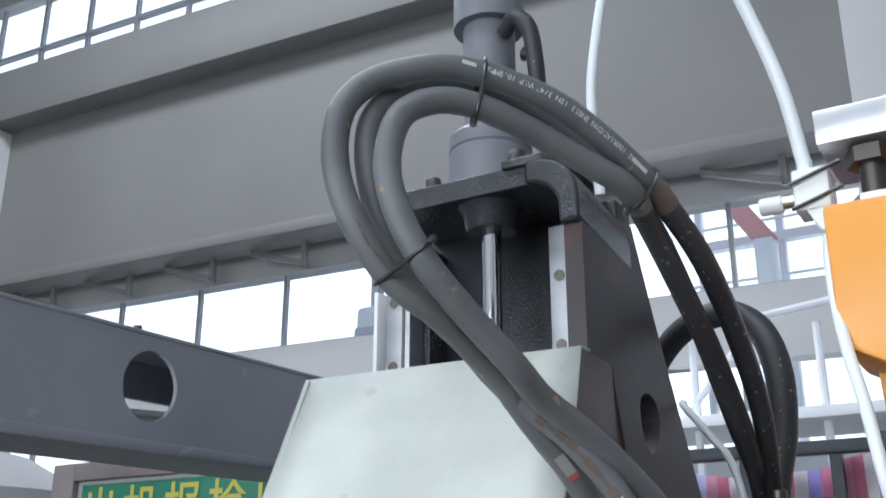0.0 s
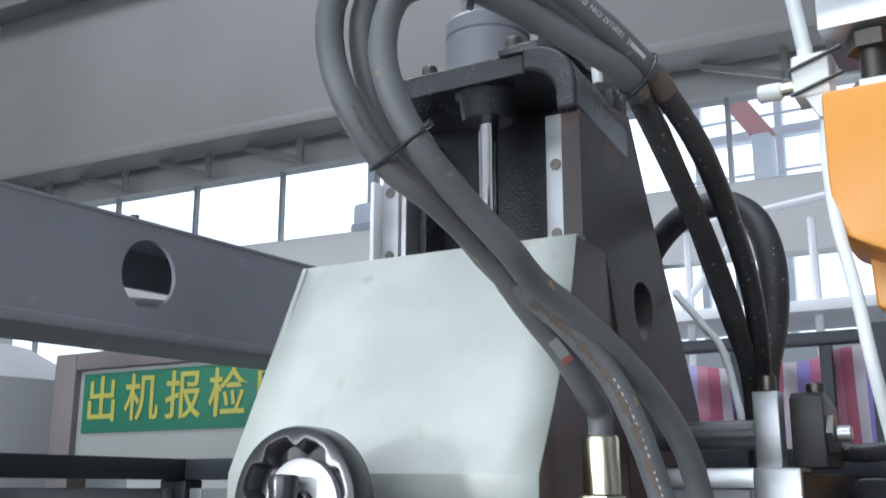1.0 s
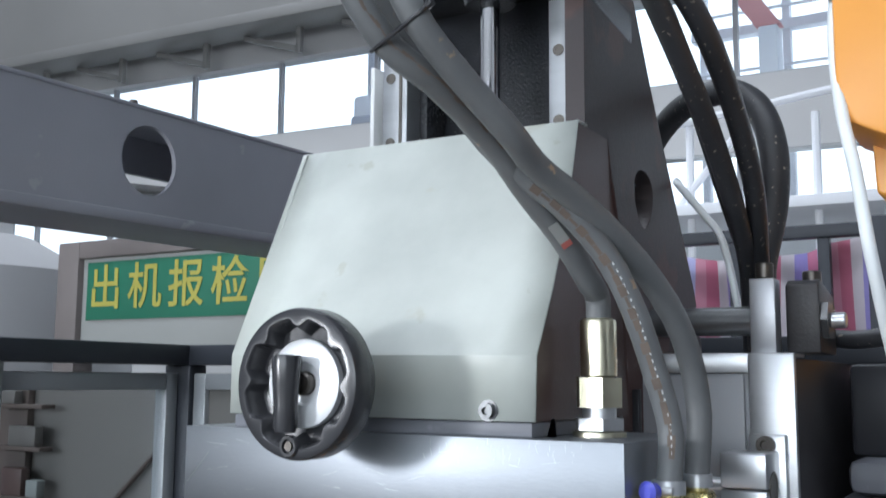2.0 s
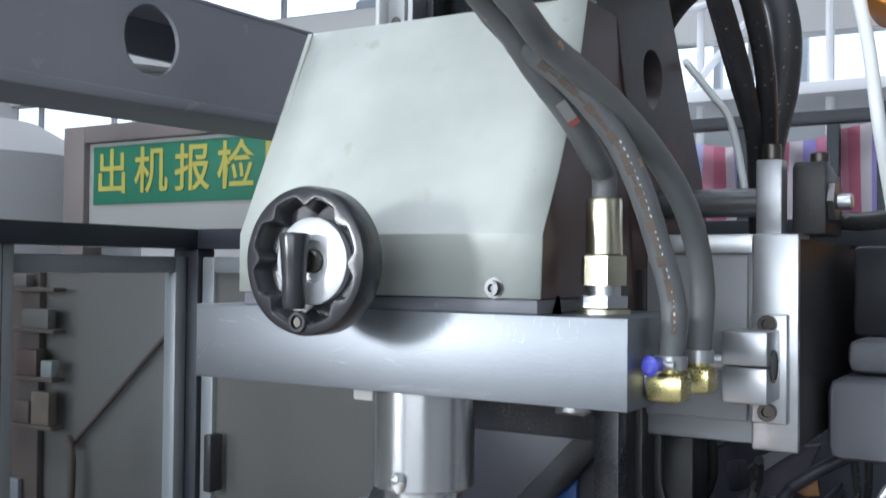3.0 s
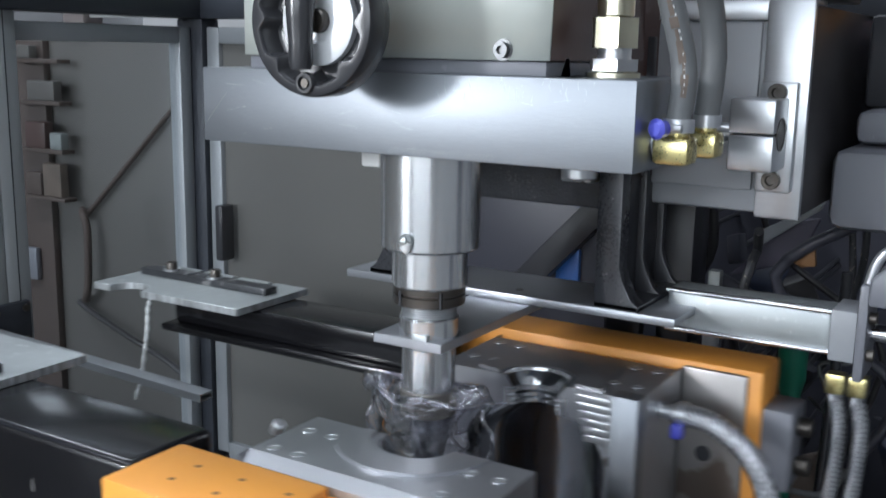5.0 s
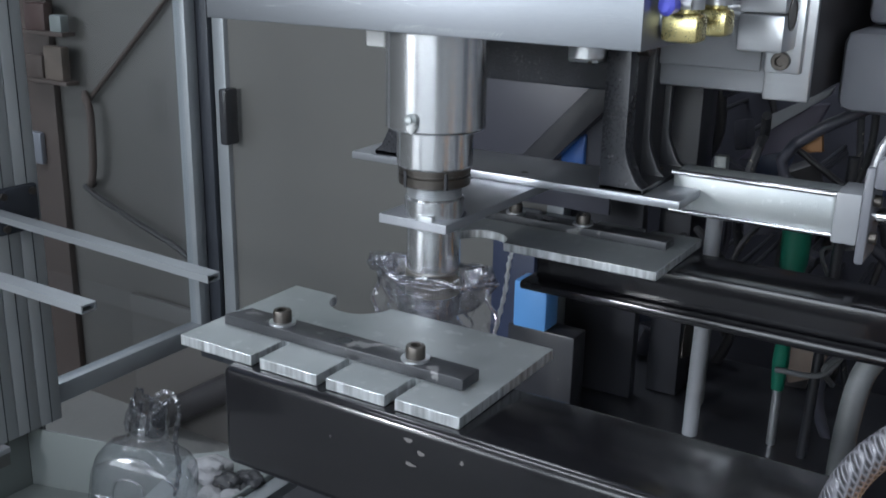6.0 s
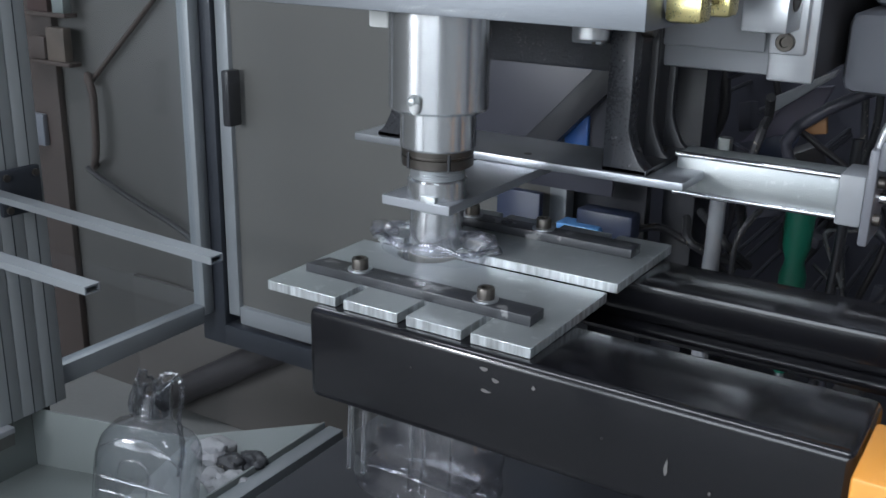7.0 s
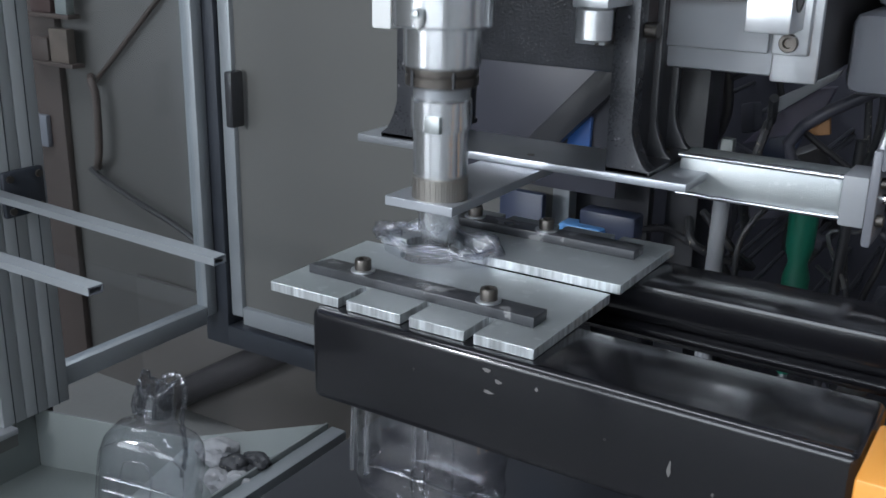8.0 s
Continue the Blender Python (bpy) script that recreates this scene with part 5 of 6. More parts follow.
def hoses():
    out = []
    for pts, r, m, lab in ((HOSE_A, 0.0142, "hose", "thick grey hydraulic hose crimped into the block fitting"), (HOSE_B, 0.0142, "hose", "thick grey hydraulic hose with worn print"), (HOSE_C, 0.0135, "hose", "grey hydraulic hose with a dashed seam")):
        t = thing("hydraulic_hose", pts[0], lab, "hose", "hydraulic hoses")
        path = smooth_path(pts, 10)
        cut = 176 if pts is not HOSE_C else 172
        part("hose_body", sweep(path[:cut + 1], r, 18, 1, -0.035), m, t)
        part("hose_tail", sweep(path[cut:], r * 0.985, 16, 1), "hoseblack", t, "black rubber length with pale specks")
        out.append(t)
    a, b, c = out
    pa, pb = smooth_path(HOSE_A, 10), smooth_path(HOSE_B, 10)
    for i, owner in ((71, b), (136, a), (173, a)):
        q = pa[i]
        w = min(pb, key=lambda v: (v - q).length)
        d = (pa[i + 1] - pa[i - 1]).normalized()
        u = (w - q - d * (w - q).dot(d))
        half = u.length / 2
        u.normalize()
        v = d.cross(u)
        mid = (q + w) / 2
        ring = [mid + u * (half + 0.0165) * math.cos(2 * math.pi * k / 20) + v * 0.0165 * math.copysign(abs(math.sin(2 * math.pi * k / 20)) ** 0.7, math.sin(2 * math.pi * k / 20)) for k in range(21)]
        tie = part("cable_tie", sweep(ring, 0.0022, 8, 2), "plastic", owner, "black cable tie")
        part("tie_head", rod(mid + u * (half + 0.0165), mid + u * (half + 0.024), 0.004, 8), "plastic", tie)
    part("rust_sleeve", sweep(pa[175:181], 0.0152, 16, 1), "rust", a, "rust-brown end of the printed sleeve")
    # printed line along the top of the first hose
    text = 'SAE 100R1AT/DIN EN853 1SN 3/4" W.P 10.5MPa'
    eye = Vector((0.37, -0.97, 1.53))
    total = bmesh.new()

    def spot(path, at, r, lean):
        """Place and axes on a hose's skin, at a length along its path: the side towards the eye, leaning up."""
        i = 1
        while i < len(path) - 2 and at > (path[i + 1] - path[i]).length:
            at -= (path[i + 1] - path[i]).length
            i += 1
        d = (path[i + 1] - path[i]).normalized()
        p = path[i] + d * at
        n = (eye - p).normalized() + Vector((0, 0, lean))
        n = (n - d * n.dot(d)).normalized()
        return p + n * (r + 0.0002), d, n

    back = pa[138:174][::-1]
    for k, ch in enumerate(text):
        if ch != " ":
            p, d, n = spot(back, 0.026 + k * 0.0047, 0.0142, 0.45)
            m = Matrix.Translation(p) @ Matrix((d, n.cross(d), n)).transposed().to_4x4()
            ob = lettering(ch, 0.0088, m, "ink", "print", a, 0.0001)
            total.from_mesh(ob.data)
            bpy.data.objects.remove(ob)
    for at, ln in ((0.008, 0.024), (0.026 + 44 * 0.0047, 0.016)):
        p, d, n = spot(back, at + ln / 2, 0.0142, 0.45)
        bm = box(-ln / 2, ln / 2, -0.0022, 0.0022, 0, 0.0002)
        moved(bm, Matrix.Translation(p + ORIGIN[a.name] * -1) @ Matrix((d, n.cross(d), n)).transposed().to_4x4())
        join(total, bm)
    bmesh.ops.translate(total, verts=total.verts, vec=ORIGIN[a.name])
    part("print", total, "ink", a, "pale printed lettering", 0)
    # paper label, rust stripe and the dashed seam
    p, d, n = spot(pa[30:70], 0.004, 0.0142, -0.1)
    lab = box(-0.016, 0.016, -0.006, 0.006, 0, 0.0004)
    part("label", moved(lab, Matrix.Translation(p) @ Matrix((d, n.cross(d), n)).transposed().to_4x4()), "signwhite", a, "small white paper label with a red end")
    lab = box(-0.016, -0.009, -0.006, 0.006, 0.0005, 0.0008)
    part("label_end", moved(lab, Matrix.Translation(p) @ Matrix((d, n.cross(d), n)).transposed().to_4x4()), "red", a)
    pc = smooth_path(HOSE_C, 10)
    for off, m, ln, gap, nm in ((0.25, "ink", 0.0035, 0.0085, "seam"), (-0.55, "rust", 0.012, 0.013, "rust_patch")):
        bm = bmesh.new()
        for k in range(26):
            p, d, n = spot(pc, 0.03 + k * gap, 0.0135, off)
            w = 0.0008 if nm == "seam" else 0.003 + 0.0015 * math.sin(k * 2.3)
            join(bm, moved(box(-ln / 2, ln / 2, -w, w, -0.0008, 0.0002), Matrix.Translation(p) @ Matrix((d, n.cross(d), n)).transposed().to_4x4()))
        tagged(part(nm, bm, m, c, "pale dashed seam" if nm == "seam" else "brown worn patches", 0), kind="stuff")
    bm = bmesh.new()
    for k in range(34):
        p, d, n = spot(pa[48:], 0.004 + k * 0.0065, 0.0142, 0.35 + 0.1 * math.sin(k))
        w = 0.0012 + 0.0008 * math.sin(k * 1.9)
        join(bm, moved(box(-0.004, 0.004, -w, w, -0.0008, 0.0003), Matrix.Translation(p) @ Matrix((d, n.cross(d), n)).transposed().to_4x4()))
    tagged(part("worn_stripe", bm, "rust", a, "brown worn stripe", 0), kind="stuff")
    t = thing("rubber_hose", HOSE_D[0], "black rubber hose bent in a loop behind the column", "hose")
    part("hose_body", sweep(HOSE_D, 0.0215, 16), "hoseblack", t)
    for pts, r, lab in ((TUBE_E, 0.0075, "milky nylon air tube rising from the column"), (TUBE_F, 0.0085, "milky nylon air tube plugged into the valve"), (TUBE_G, 0.0068, "milky nylon air tube hanging from the valve"), (TUBE_H, 0.006, "thin milky air tube behind the column")):
        t = thing("air_tube", pts[0], lab, "tube", "air tubes")
        part("tube_body", sweep(pts, r, 12), "tube", t)
    return out


HOSES = hoses()


# ---- mould carriages ----
def grip_plate(parent, x0, x1, ya, yb, z0, slots, bar, screws):
    """A notched aluminium mask plate with its clamping bar and two screws; ya: outer edge, yb: parting edge."""
    z1 = z0 + 0.0125
    R = 0.041
    s = 1 if yb > ya else -1
    pts = [(x0, ya)]
    for xs in slots:
        w, d = 0.006, 0.056
        pts += [(xs - w, ya), (xs - w, ya + s * d), (xs + w, ya + s * d), (xs + w, ya)]
    pts += [(x1, ya), (x1, yb)]
    pts += [(SX + R * math.cos(radians(a)), yb - s * R * math.sin(radians(a))) for a in range(0, 181, 10)] + [(x0, yb)]
    pl = part("mask_plate", prism([(a, b, z0) for a, b in pts], (0, 0, z1 - z0), 0.0), "alu", parent, "notched milled aluminium plate", 20)
    pl.data.materials.append(M["sawn"])
    for face in pl.data.polygons:
        face.material_index = 1 if abs(face.normal.z) < 0.3 else 0
    bevel(pl, 0.0009)
    b0, b1, y0, y1 = bar
    br = part("clamp_bar", prism([(b0, y0, z1), (b1, y0, z1), (b1, y1, z1), (b0 + 0.012, y1, z1)], (0, 0, 0.0125), 0.001), "bar", pl, "dark steel clamping bar")
    yc = (y0 + y1) / 2
    for x in screws:
        cap_screw((x, yc, z1 + 0.0125), (0, 0, 1), 0.0105, 0.0135, br)
    part("bar_hole", lathe(((screws[0] + screws[1]) / 2, yc - 0.002, z1 + 0.0127), (0, 0, 1), [(0.008, 0), (0.008, 0.0005)], 14), "plastic", br)
    return pl


LINE = [(0.285, -0.118, 0.985), (0.278, -0.122, 1.01), (0.277, -0.126, 1.045), (0.285, -0.127, 1.085), (0.305, -0.125, 1.12), (0.34, -0.12, 1.15), (0.40, -0.11, 1.165), (0.47, -0.10, 1.14), (0.52, -0.09, 1.07), (0.53, -0.08, 1.0)]


def carriage_front():
    c = thing("front_carriage", (0.1, -0.08, 0.9), "front mould carriage with black square arm and orange platen", "mould carriage")
    part("arm", soften(box(-0.350, 0.2745, -0.116, 0.018, 0.90, 1.0185), 0.011, 4), "black", c, "glossy black square steel tube")
    grip_plate(c, -0.424, -0.059, -0.101, 0.100, 1.019, (-0.313, -0.224, -0.139), (-0.405, -0.086, -0.050, -0.017), (-0.332, -0.153))
    for k, (x, z, w, hh) in enumerate(((-0.106, 1.001, 0.0045, 0.003), (-0.092, 0.991, 0.004, 0.0028), (-0.104, 0.976, 0.006, 0.0018), (-0.046, 0.995, 0.002, 0.002), (0.103, 0.95, 0.002, 0.008))):
        pts = [(x + w * math.cos(a) * (1 + 0.4 * math.sin(3 * a + k)), -0.1162, z + hh * math.sin(a) * (1 + 0.3 * math.cos(2 * a + k))) for a in (2 * math.pi * i / 9 for i in range(9))]
        part("paint_chip", prism(pts, (0, -0.0003, 0)), "chip", c, "pale chip in the lacquer", 0)
    pt = part("platen", box(0.275, 0.495, -0.156, -0.036, 0.502, 1.018, 0.005), "orange", c, "orange painted platen")
    part("platen_step", box(0.4952, 0.80, -0.156, -0.036, 0.502, 1.009, 0.005), "orange", pt, "lower orange part of the platen")
    for x in (0.343, 0.408, 0.473):
        for y in (-0.077, -0.117):
            part("tapped_hole", lathe((x, y, 1.0181), (0, 0, 1), [(0.0038, 0), (0.0038, 0.0003)], 12), "ochre", pt)
    for x in (0.56, 0.66, 0.74):
        part("tapped_hole", lathe((x, -0.08, 1.0091), (0, 0, 1), [(0.0038, 0), (0.0038, 0.0003)], 12), "ochre", pt)
    md = half_mould(c, 0.517, -0.0355, SY - 0.0005, 1)
    part("grease_fitting", rod((0.342, 0.054, 1.016), (0.352, 0.05, 1.031), 0.008, 14, 0.002), "steel", c)
    return c


def feed_line():
    t = thing("hydraulic_line", LINE[0], "black braided hydraulic line looping over the front platen", "hose")
    part("hose_body", sweep(LINE, 0.0125, 14, 8), "braidblack", t)
    part("line_nut", rod(LINE[0], Vector(LINE[0]) + Vector((0, 0, 0.03)), 0.016, 16, 0.002), "steel", t)
    return t


def half_width(z):
    """Half the width of the bottle-shaped hollow at height z."""
    if z > 1.006:
        return 0.034 + 0.012 * (z - 1.006) / 0.018
    if z > 0.982:
        return 0.0345 + 0.0022 * math.sin(z * 900)
    if z > 0.91:
        t = (0.982 - z) / 0.072
        return 0.035 + 0.075 * math.sqrt(max(0, 1 - (1 - t) ** 2))
    return 0.11


def half_mould(parent, cx, y0, y1, s):
    """A mould half between y0 (back) and y1 (parting face), hollow towards the parting face."""
    hw, top, bot = 0.152, 1.024, 0.60
    zs = [bot + 0.31 * k / 12 for k in range(12)] + [0.91 + 0.114 * k / 76 for k in range(77)]
    cols = [math.cos(math.pi * (1 - k / 28)) for k in range(29)]
    bm, hollow = bmesh.new(), bmesh.new()
    edges = {-1: [], 1: []}
    cav = []
    for z in zs:
        w = half_width(z)
        cav.append([hollow.verts.new((cx + w * c, y1 - s * min(w, 0.062) * max(0.0, 1 - abs(c) ** 2.4) ** 0.5, z)) for c in cols])
        for e in (-1, 1):
            edges[e].append((cx + e * w, y1, z))
    for a, b in zip(cav, cav[1:]):
        for k in range(28):
            hollow.faces.new((a[k], a[k + 1], b[k + 1], b[k]))
    for e in (-1, 1):
        ins = [bm.verts.new(p) for p in edges[e]]
        out = [bm.verts.new((cx + e * hw, y1, z)) for z in zs]
        back = [bm.verts.new((cx + e * hw, y0, z)) for z in (zs[0], zs[-1])]
        for k in range(len(zs) - 1):
            bm.faces.new((ins[k], out[k], out[k + 1], ins[k + 1]))
        bm.faces.new(out + [back[1], back[0]])
    rim = [(v.co.x, v.co.y) for v in cav[-1]]
    lid = [(cx - hw, y1)] + rim + [(cx + hw, y1), (cx + hw, y0 + s * 0.02), (cx + hw, y0), (cx - hw, y0), (cx - hw, y0 + s * 0.02)]
    bm.faces.new([bm.verts.new((a, b, top if abs(b - y0) > 0.001 else top - 0.008)) for a, b in lid[:len(rim) + 2] + [lid[len(rim) + 2], lid[-1]]])
    q = [bm.verts.new(p) for p in ((cx - hw, y0 + s * 0.02, top), (cx + hw, y0 + s * 0.02, top), (cx + hw, y0, top - 0.008), (cx - hw, y0, top - 0.008))]
    bm.faces.new(q)
    bm.faces.new([bm.verts.new(p) for p in ((cx - hw, y0, bot), (cx + hw, y0, bot), (cx + hw, y0, top - 0.008), (cx - hw, y0, top - 0.008))])
    bm.faces.new([bm.verts.new(p) for p in ((cx - hw, y0, bot), (cx + hw, y0, bot), (cx + hw, y1, bot), (cx - hw, y1, bot))])
    md = part("mould_half", bm, "mold", parent, "steel mould half with a bottle-shaped cavity", 30)
    part("cavity", hollow, "polish", md, "polished bottle-shaped hollow", 35)
    for e in (-1, 1):
        part("cavity_rim", sweep(edges[e][10:76], 0.0016, 6, 1), "turned", md, "bright edge of the hollow")
    for dx in (-0.13, -0.095, 0.095, 0.13):
        for f in (0.25, 0.7):
            y = y0 + (y1 - y0) * f
            part("mould_screw", lathe((cx + dx, y, top + 0.0002), (0, 0, 1), [(0.008, 0), (0.008, 0.001), (0.005, 0.001), (0.0045, 0.0004), (0, 0.0004)], 12), "steel", md)
    r0, r1 = 0.058, 0.098
    arc = [(cx + r1 * math.cos(radians(a)), y1 - s * r1 * math.sin(radians(a))) for a in range(4, 177, 8)] + [(cx + r0 * math.cos(radians(a)), y1 - s * r0 * math.sin(radians(a))) for a in range(176, 3, -8)]
    part("neck_insert", prism([(a, b, top) for a, b in arc], (0, 0, 0.004), 0.0), "mold", md, "half-round neck insert", 20)
    return md


def carriage_back():
    c = thing("back_carriage", (0.1, 0.3, 0.9), "rear mould carriage with black channel arm and orange platen", "mould carriage")
    part("arm", box(-0.25, 0.30, 0.155, 0.262, 0.9805, 1.0315, 0.006), "black", c, "glossy black steel channel")
    part("arm_flange", box(-0.267, 0.30, 0.135, 0.262, 0.966, 0.9806, 0.006), "black", c)
    grip_plate(c, -0.402, -0.047, 0.289, 0.102, 1.032, (-0.302, -0.214, -0.128), (-0.385, -0.070, 0.199, 0.232), (-0.318, -0.205))
    part("film_strip", sweep([(-0.270, 0.118, 1.031), (-0.272, 0.112, 1.01), (-0.276, 0.112, 0.97), (-0.284, 0.112, 0.93), (-0.296, 0.112, 0.88), (-0.315, 0.112, 0.83)], 0.0032, 8, 8, 0.35), "tube", c, "thin strip of waste film hanging from the plate")
    cx = 0.508
    md = half_mould(c, cx, 0.2905, SY + 0.0015, -1)
    part("mould_cheek", box(0.622, 0.6605, SY - 0.0005, SY + 0.03, 0.62, 1.0245, 0.001), "ground_steel", md, "bright ground face plate")
    for k in range(6):
        part("mould_shim", box(0.57 + 0.003 * k, 0.6215, SY - 0.0006 - 0.0004 * k, SY + 0.022, 1.008 - 0.011 * k, 1.0175 - 0.011 * k, 0.001), "steel", md)
    ang = [math.pi * k / 24 for k in range(25)]
    bm = bmesh.new()
    funnel = [(0.050, 1.0285), (0.050, 1.0262), (0.036, 1.0075), (0.036, 1.003)]
    rows = [[bm.verts.new((cx + r * math.cos(a), SY + 0.001 + r * math.sin(a), z)) for a in ang] for r, z in funnel]
    for a, b in zip(rows, rows[1:]):
        for k in range(24):
            bm.faces.new((a[k], a[k + 1], b[k + 1], b[k]))
    part("funnel", bm, "turned", md, "polished funnel over the neck", 40)
    for r0, r1, z0, z1 in ((0.0335, 0.05, 1.000, 1.0065), (0.0375, 0.05, 0.996, 0.9995), (0.033, 0.05, 0.9905, 0.9955), (0.0375, 0.05, 0.9865, 0.99), (0.033, 0.05, 0.981, 0.986)):
        arc = [(cx + r1 * math.cos(a), SY + 0.001 + r1 * math.sin(a), z0) for a in ang] + [(cx + r0 * math.cos(a), SY + 0.001 + r0 * math.sin(a), z0) for a in ang[::-1]]
        part("neck_ring", prism(arc, (0, 0, z1 - z0)), "turned", md, "polished neck ring", 30)
    for z in (0.93, 0.86):
        part("cavity_screw", rod((0.624, SY + 0.001, z), (0.624, SY - 0.0003, z), 0.008, 12), "bolt", md)
    pt = part("platen", box(0.27, 0.777, 0.2925, 0.388, 0.502, 1.035, 0.006), "orange", c, "orange painted platen")
    part("platen_face", box(0.6605, 0.757, 0.283, 0.2924, 0.60, 1.028, 0.005), "bare", pt, "bare brown-grey steel face of the platen")
    for x, z in ((0.70, 0.90), (0.715, 0.80)):
        part("face_hole", lathe((x, 0.2829, z), (0, -1, 0), [(0.012, 0), (0.012, 0.0004)], 16), "plastic", pt)
    part("side_valve", box(0.776, 0.82, 0.30, 0.38, 0.86, 0.98, 0.004), "greypaint", c)
    for z in (0.89, 0.95):
        part("knob", rod((0.82, 0.34, z), (0.84, 0.34, z), 0.014, 14, 0.002), "bolt", c)
    part("hose_nipple", rod((0.65, 0.2, 0.985), (0.69, 0.2, 0.985), 0.012, 14, 0.001), "steel", c)
    part("hose_clamp", lathe((0.685, 0.2, 0.985), (1, 0, 0), [(0.018, 0), (0.018, 0.014)], 18), "steel", c)
    part("clamp_wing", box(0.683, 0.70, 0.175, 0.19, 0.955, 0.975, 0.003), "purple", c, "violet clamp wing")
    part("water_hose", sweep([(0.68, 0.2, 0.985), (0.74, 0.195, 0.98), (0.80, 0.185, 0.94), (0.83, 0.18, 0.86), (0.84, 0.18, 0.74)], 0.016, 12), "braid", c, "braided water hose")
    part("water_hose", sweep([(0.345, 0.195, 0.985), (0.29, 0.193, 0.988), (0.24, 0.183, 0.976), (0.214, 0.163, 0.941), (0.206, 0.143, 0.862), (0.205, 0.14, 0.75)], 0.015, 14), "hose", c, "grey rubber water hose")
    for x in (0.86, 0.89):
        part("brass_fitting", box(x - 0.012, x + 0.012, 0.36, 0.384, 1.0, 1.03, 0.003), "brass", c)
        part("pipe", sweep([(x, 0.372, 1.0), (x + 0.01, 0.372, 0.93), (x, 0.36, 0.75)], 0.01, 10), "braid", c)
    return c


FRONT, BACK, FEED = carriage_front(), carriage_back(), feed_line()


# ---- bottles ----
def bottle_mesh():
    """A clear jug with a threaded neck and a sunk panel front and back; base at z 0; half-widths 0.112 by 0.062."""
    keys = [(0.0, 0.0), (0.75, 0.0), (0.95, 0.010), (1.0, 0.03), (0.97, 0.055), (1.0, 0.075), (1.0, 0.215), (0.985, 0.243), (0.94, 0.262), (0.82, 0.279), (0.6, 0.293), (0.38, 0.304)]
    prof = []
    for (f0, z0), (f1, z1) in zip(keys, keys[1:]):
        n = max(2, int((z1 - z0) / 0.008))
        prof += [(f0 + (f1 - f0) * k / n, z0 + (z1 - z0) * k / n) for k in range(n)]
    bm = bmesh.new()
    seg, rings = 96, []
    for f, z in prof:
        ring = []
        for i in range(seg):
            a = 2 * math.pi * i / seg
            c, s = math.cos(a), math.sin(a)
            x = math.copysign(abs(c) ** 0.5, c) * 0.112 * f
            y = math.copysign(abs(s) ** 0.62, s) * 0.062 * f
            inside = min((0.078 - abs(x)) / 0.008, (z - 0.085) / 0.01, (0.205 - z) / 0.01)
            if abs(s) > 0.3:
                y -= math.copysign(0.0045 * max(0.0, min(1.0, inside)), y)
                groove = min((0.03 - abs(x + 0.005)) / 0.004, (z - 0.12) / 0.006, (0.24 - z) / 0.006)
                y += math.copysign(0.004 * max(0.0, min(1.0, groove)), y)
            if 0.085 < z < 0.205:
                x *= 1 - 0.012 * math.sin(z * 300) ** 2
            ring.append(bm.verts.new((x, y, z)))
        rings.append(ring)
    for r, z in ((0.041, 0.31), (0.039, 0.318), (0.042, 0.322), (0.039, 0.326), (0.039, 0.33), (0.042, 0.334), (0.039, 0.338), (0.039, 0.343), (0.042, 0.347), (0.039, 0.351), (0.0385, 0.37)):
        rings.append([bm.verts.new((r * math.cos(2 * math.pi * i / seg), r * math.sin(2 * math.pi * i / seg), z)) for i in range(seg)])
    for a, b in zip(rings, rings[1:]):
        for i in range(seg):
            j = (i + 1) % seg
            bm.faces.new((a[i], a[j], b[j], b[i]))
    bmesh.ops.remove_doubles(bm, verts=bm.verts, dist=1e-5)
    return bm


def wreath(seed, left, right, deep, low, high, jitter):
    """A wavy closed line of waste film round the neck, as points about the neck's axis."""
    pts = []
    for k in range(48):
        a = 2 * math.pi * k / 48
        c, s = math.cos(a), math.sin(a)
        n = [noise.noise(Vector((c * 2.2 + seed, s * 2.2, q))) for q in (0.3, 5.1, 9.7)]
        n2 = noise.noise(Vector((c * 7 + seed, s * 7, 2.0)))
        rx = left if c < 0 else right
        pts.append(Vector((c * rx * (1 + 0.12 * n[0]) + jitter * n2, s * deep * (1 + 0.3 * n[1]), low + (high - low) * abs(c) ** 1.6 + 0.010 * n[2] + jitter * n2)))
    return pts


def film_collar(loop, foot_r, foot_z):
    """Thin film stretched between the neck and the wavy line."""
    bm = bmesh.new()
    rows = []
    for j in range(9):
        t = j / 8
        row = []
        for k, p in enumerate(loop):
            a = 2 * math.pi * k / len(loop)
            q = Vector((foot_r * math.cos(a), foot_r * math.sin(a), foot_z)).lerp(p, t ** 0.8)
            q.z -= 0.010 * math.sin(math.pi * t) * (0.4 + abs(math.cos(a)))
            q += Vector((math.cos(a), math.sin(a), 0)) * 0.005 * noise.noise(q * 45) * t
            row.append(bm.verts.new(q))
        rows.append(row)
    n = len(loop)
    for a, b in zip(rows, rows[1:]):
        for k in range(n):
            bm.faces.new((a[k], a[(k + 1) % n], b[(k + 1) % n], b[k]))
    return bm


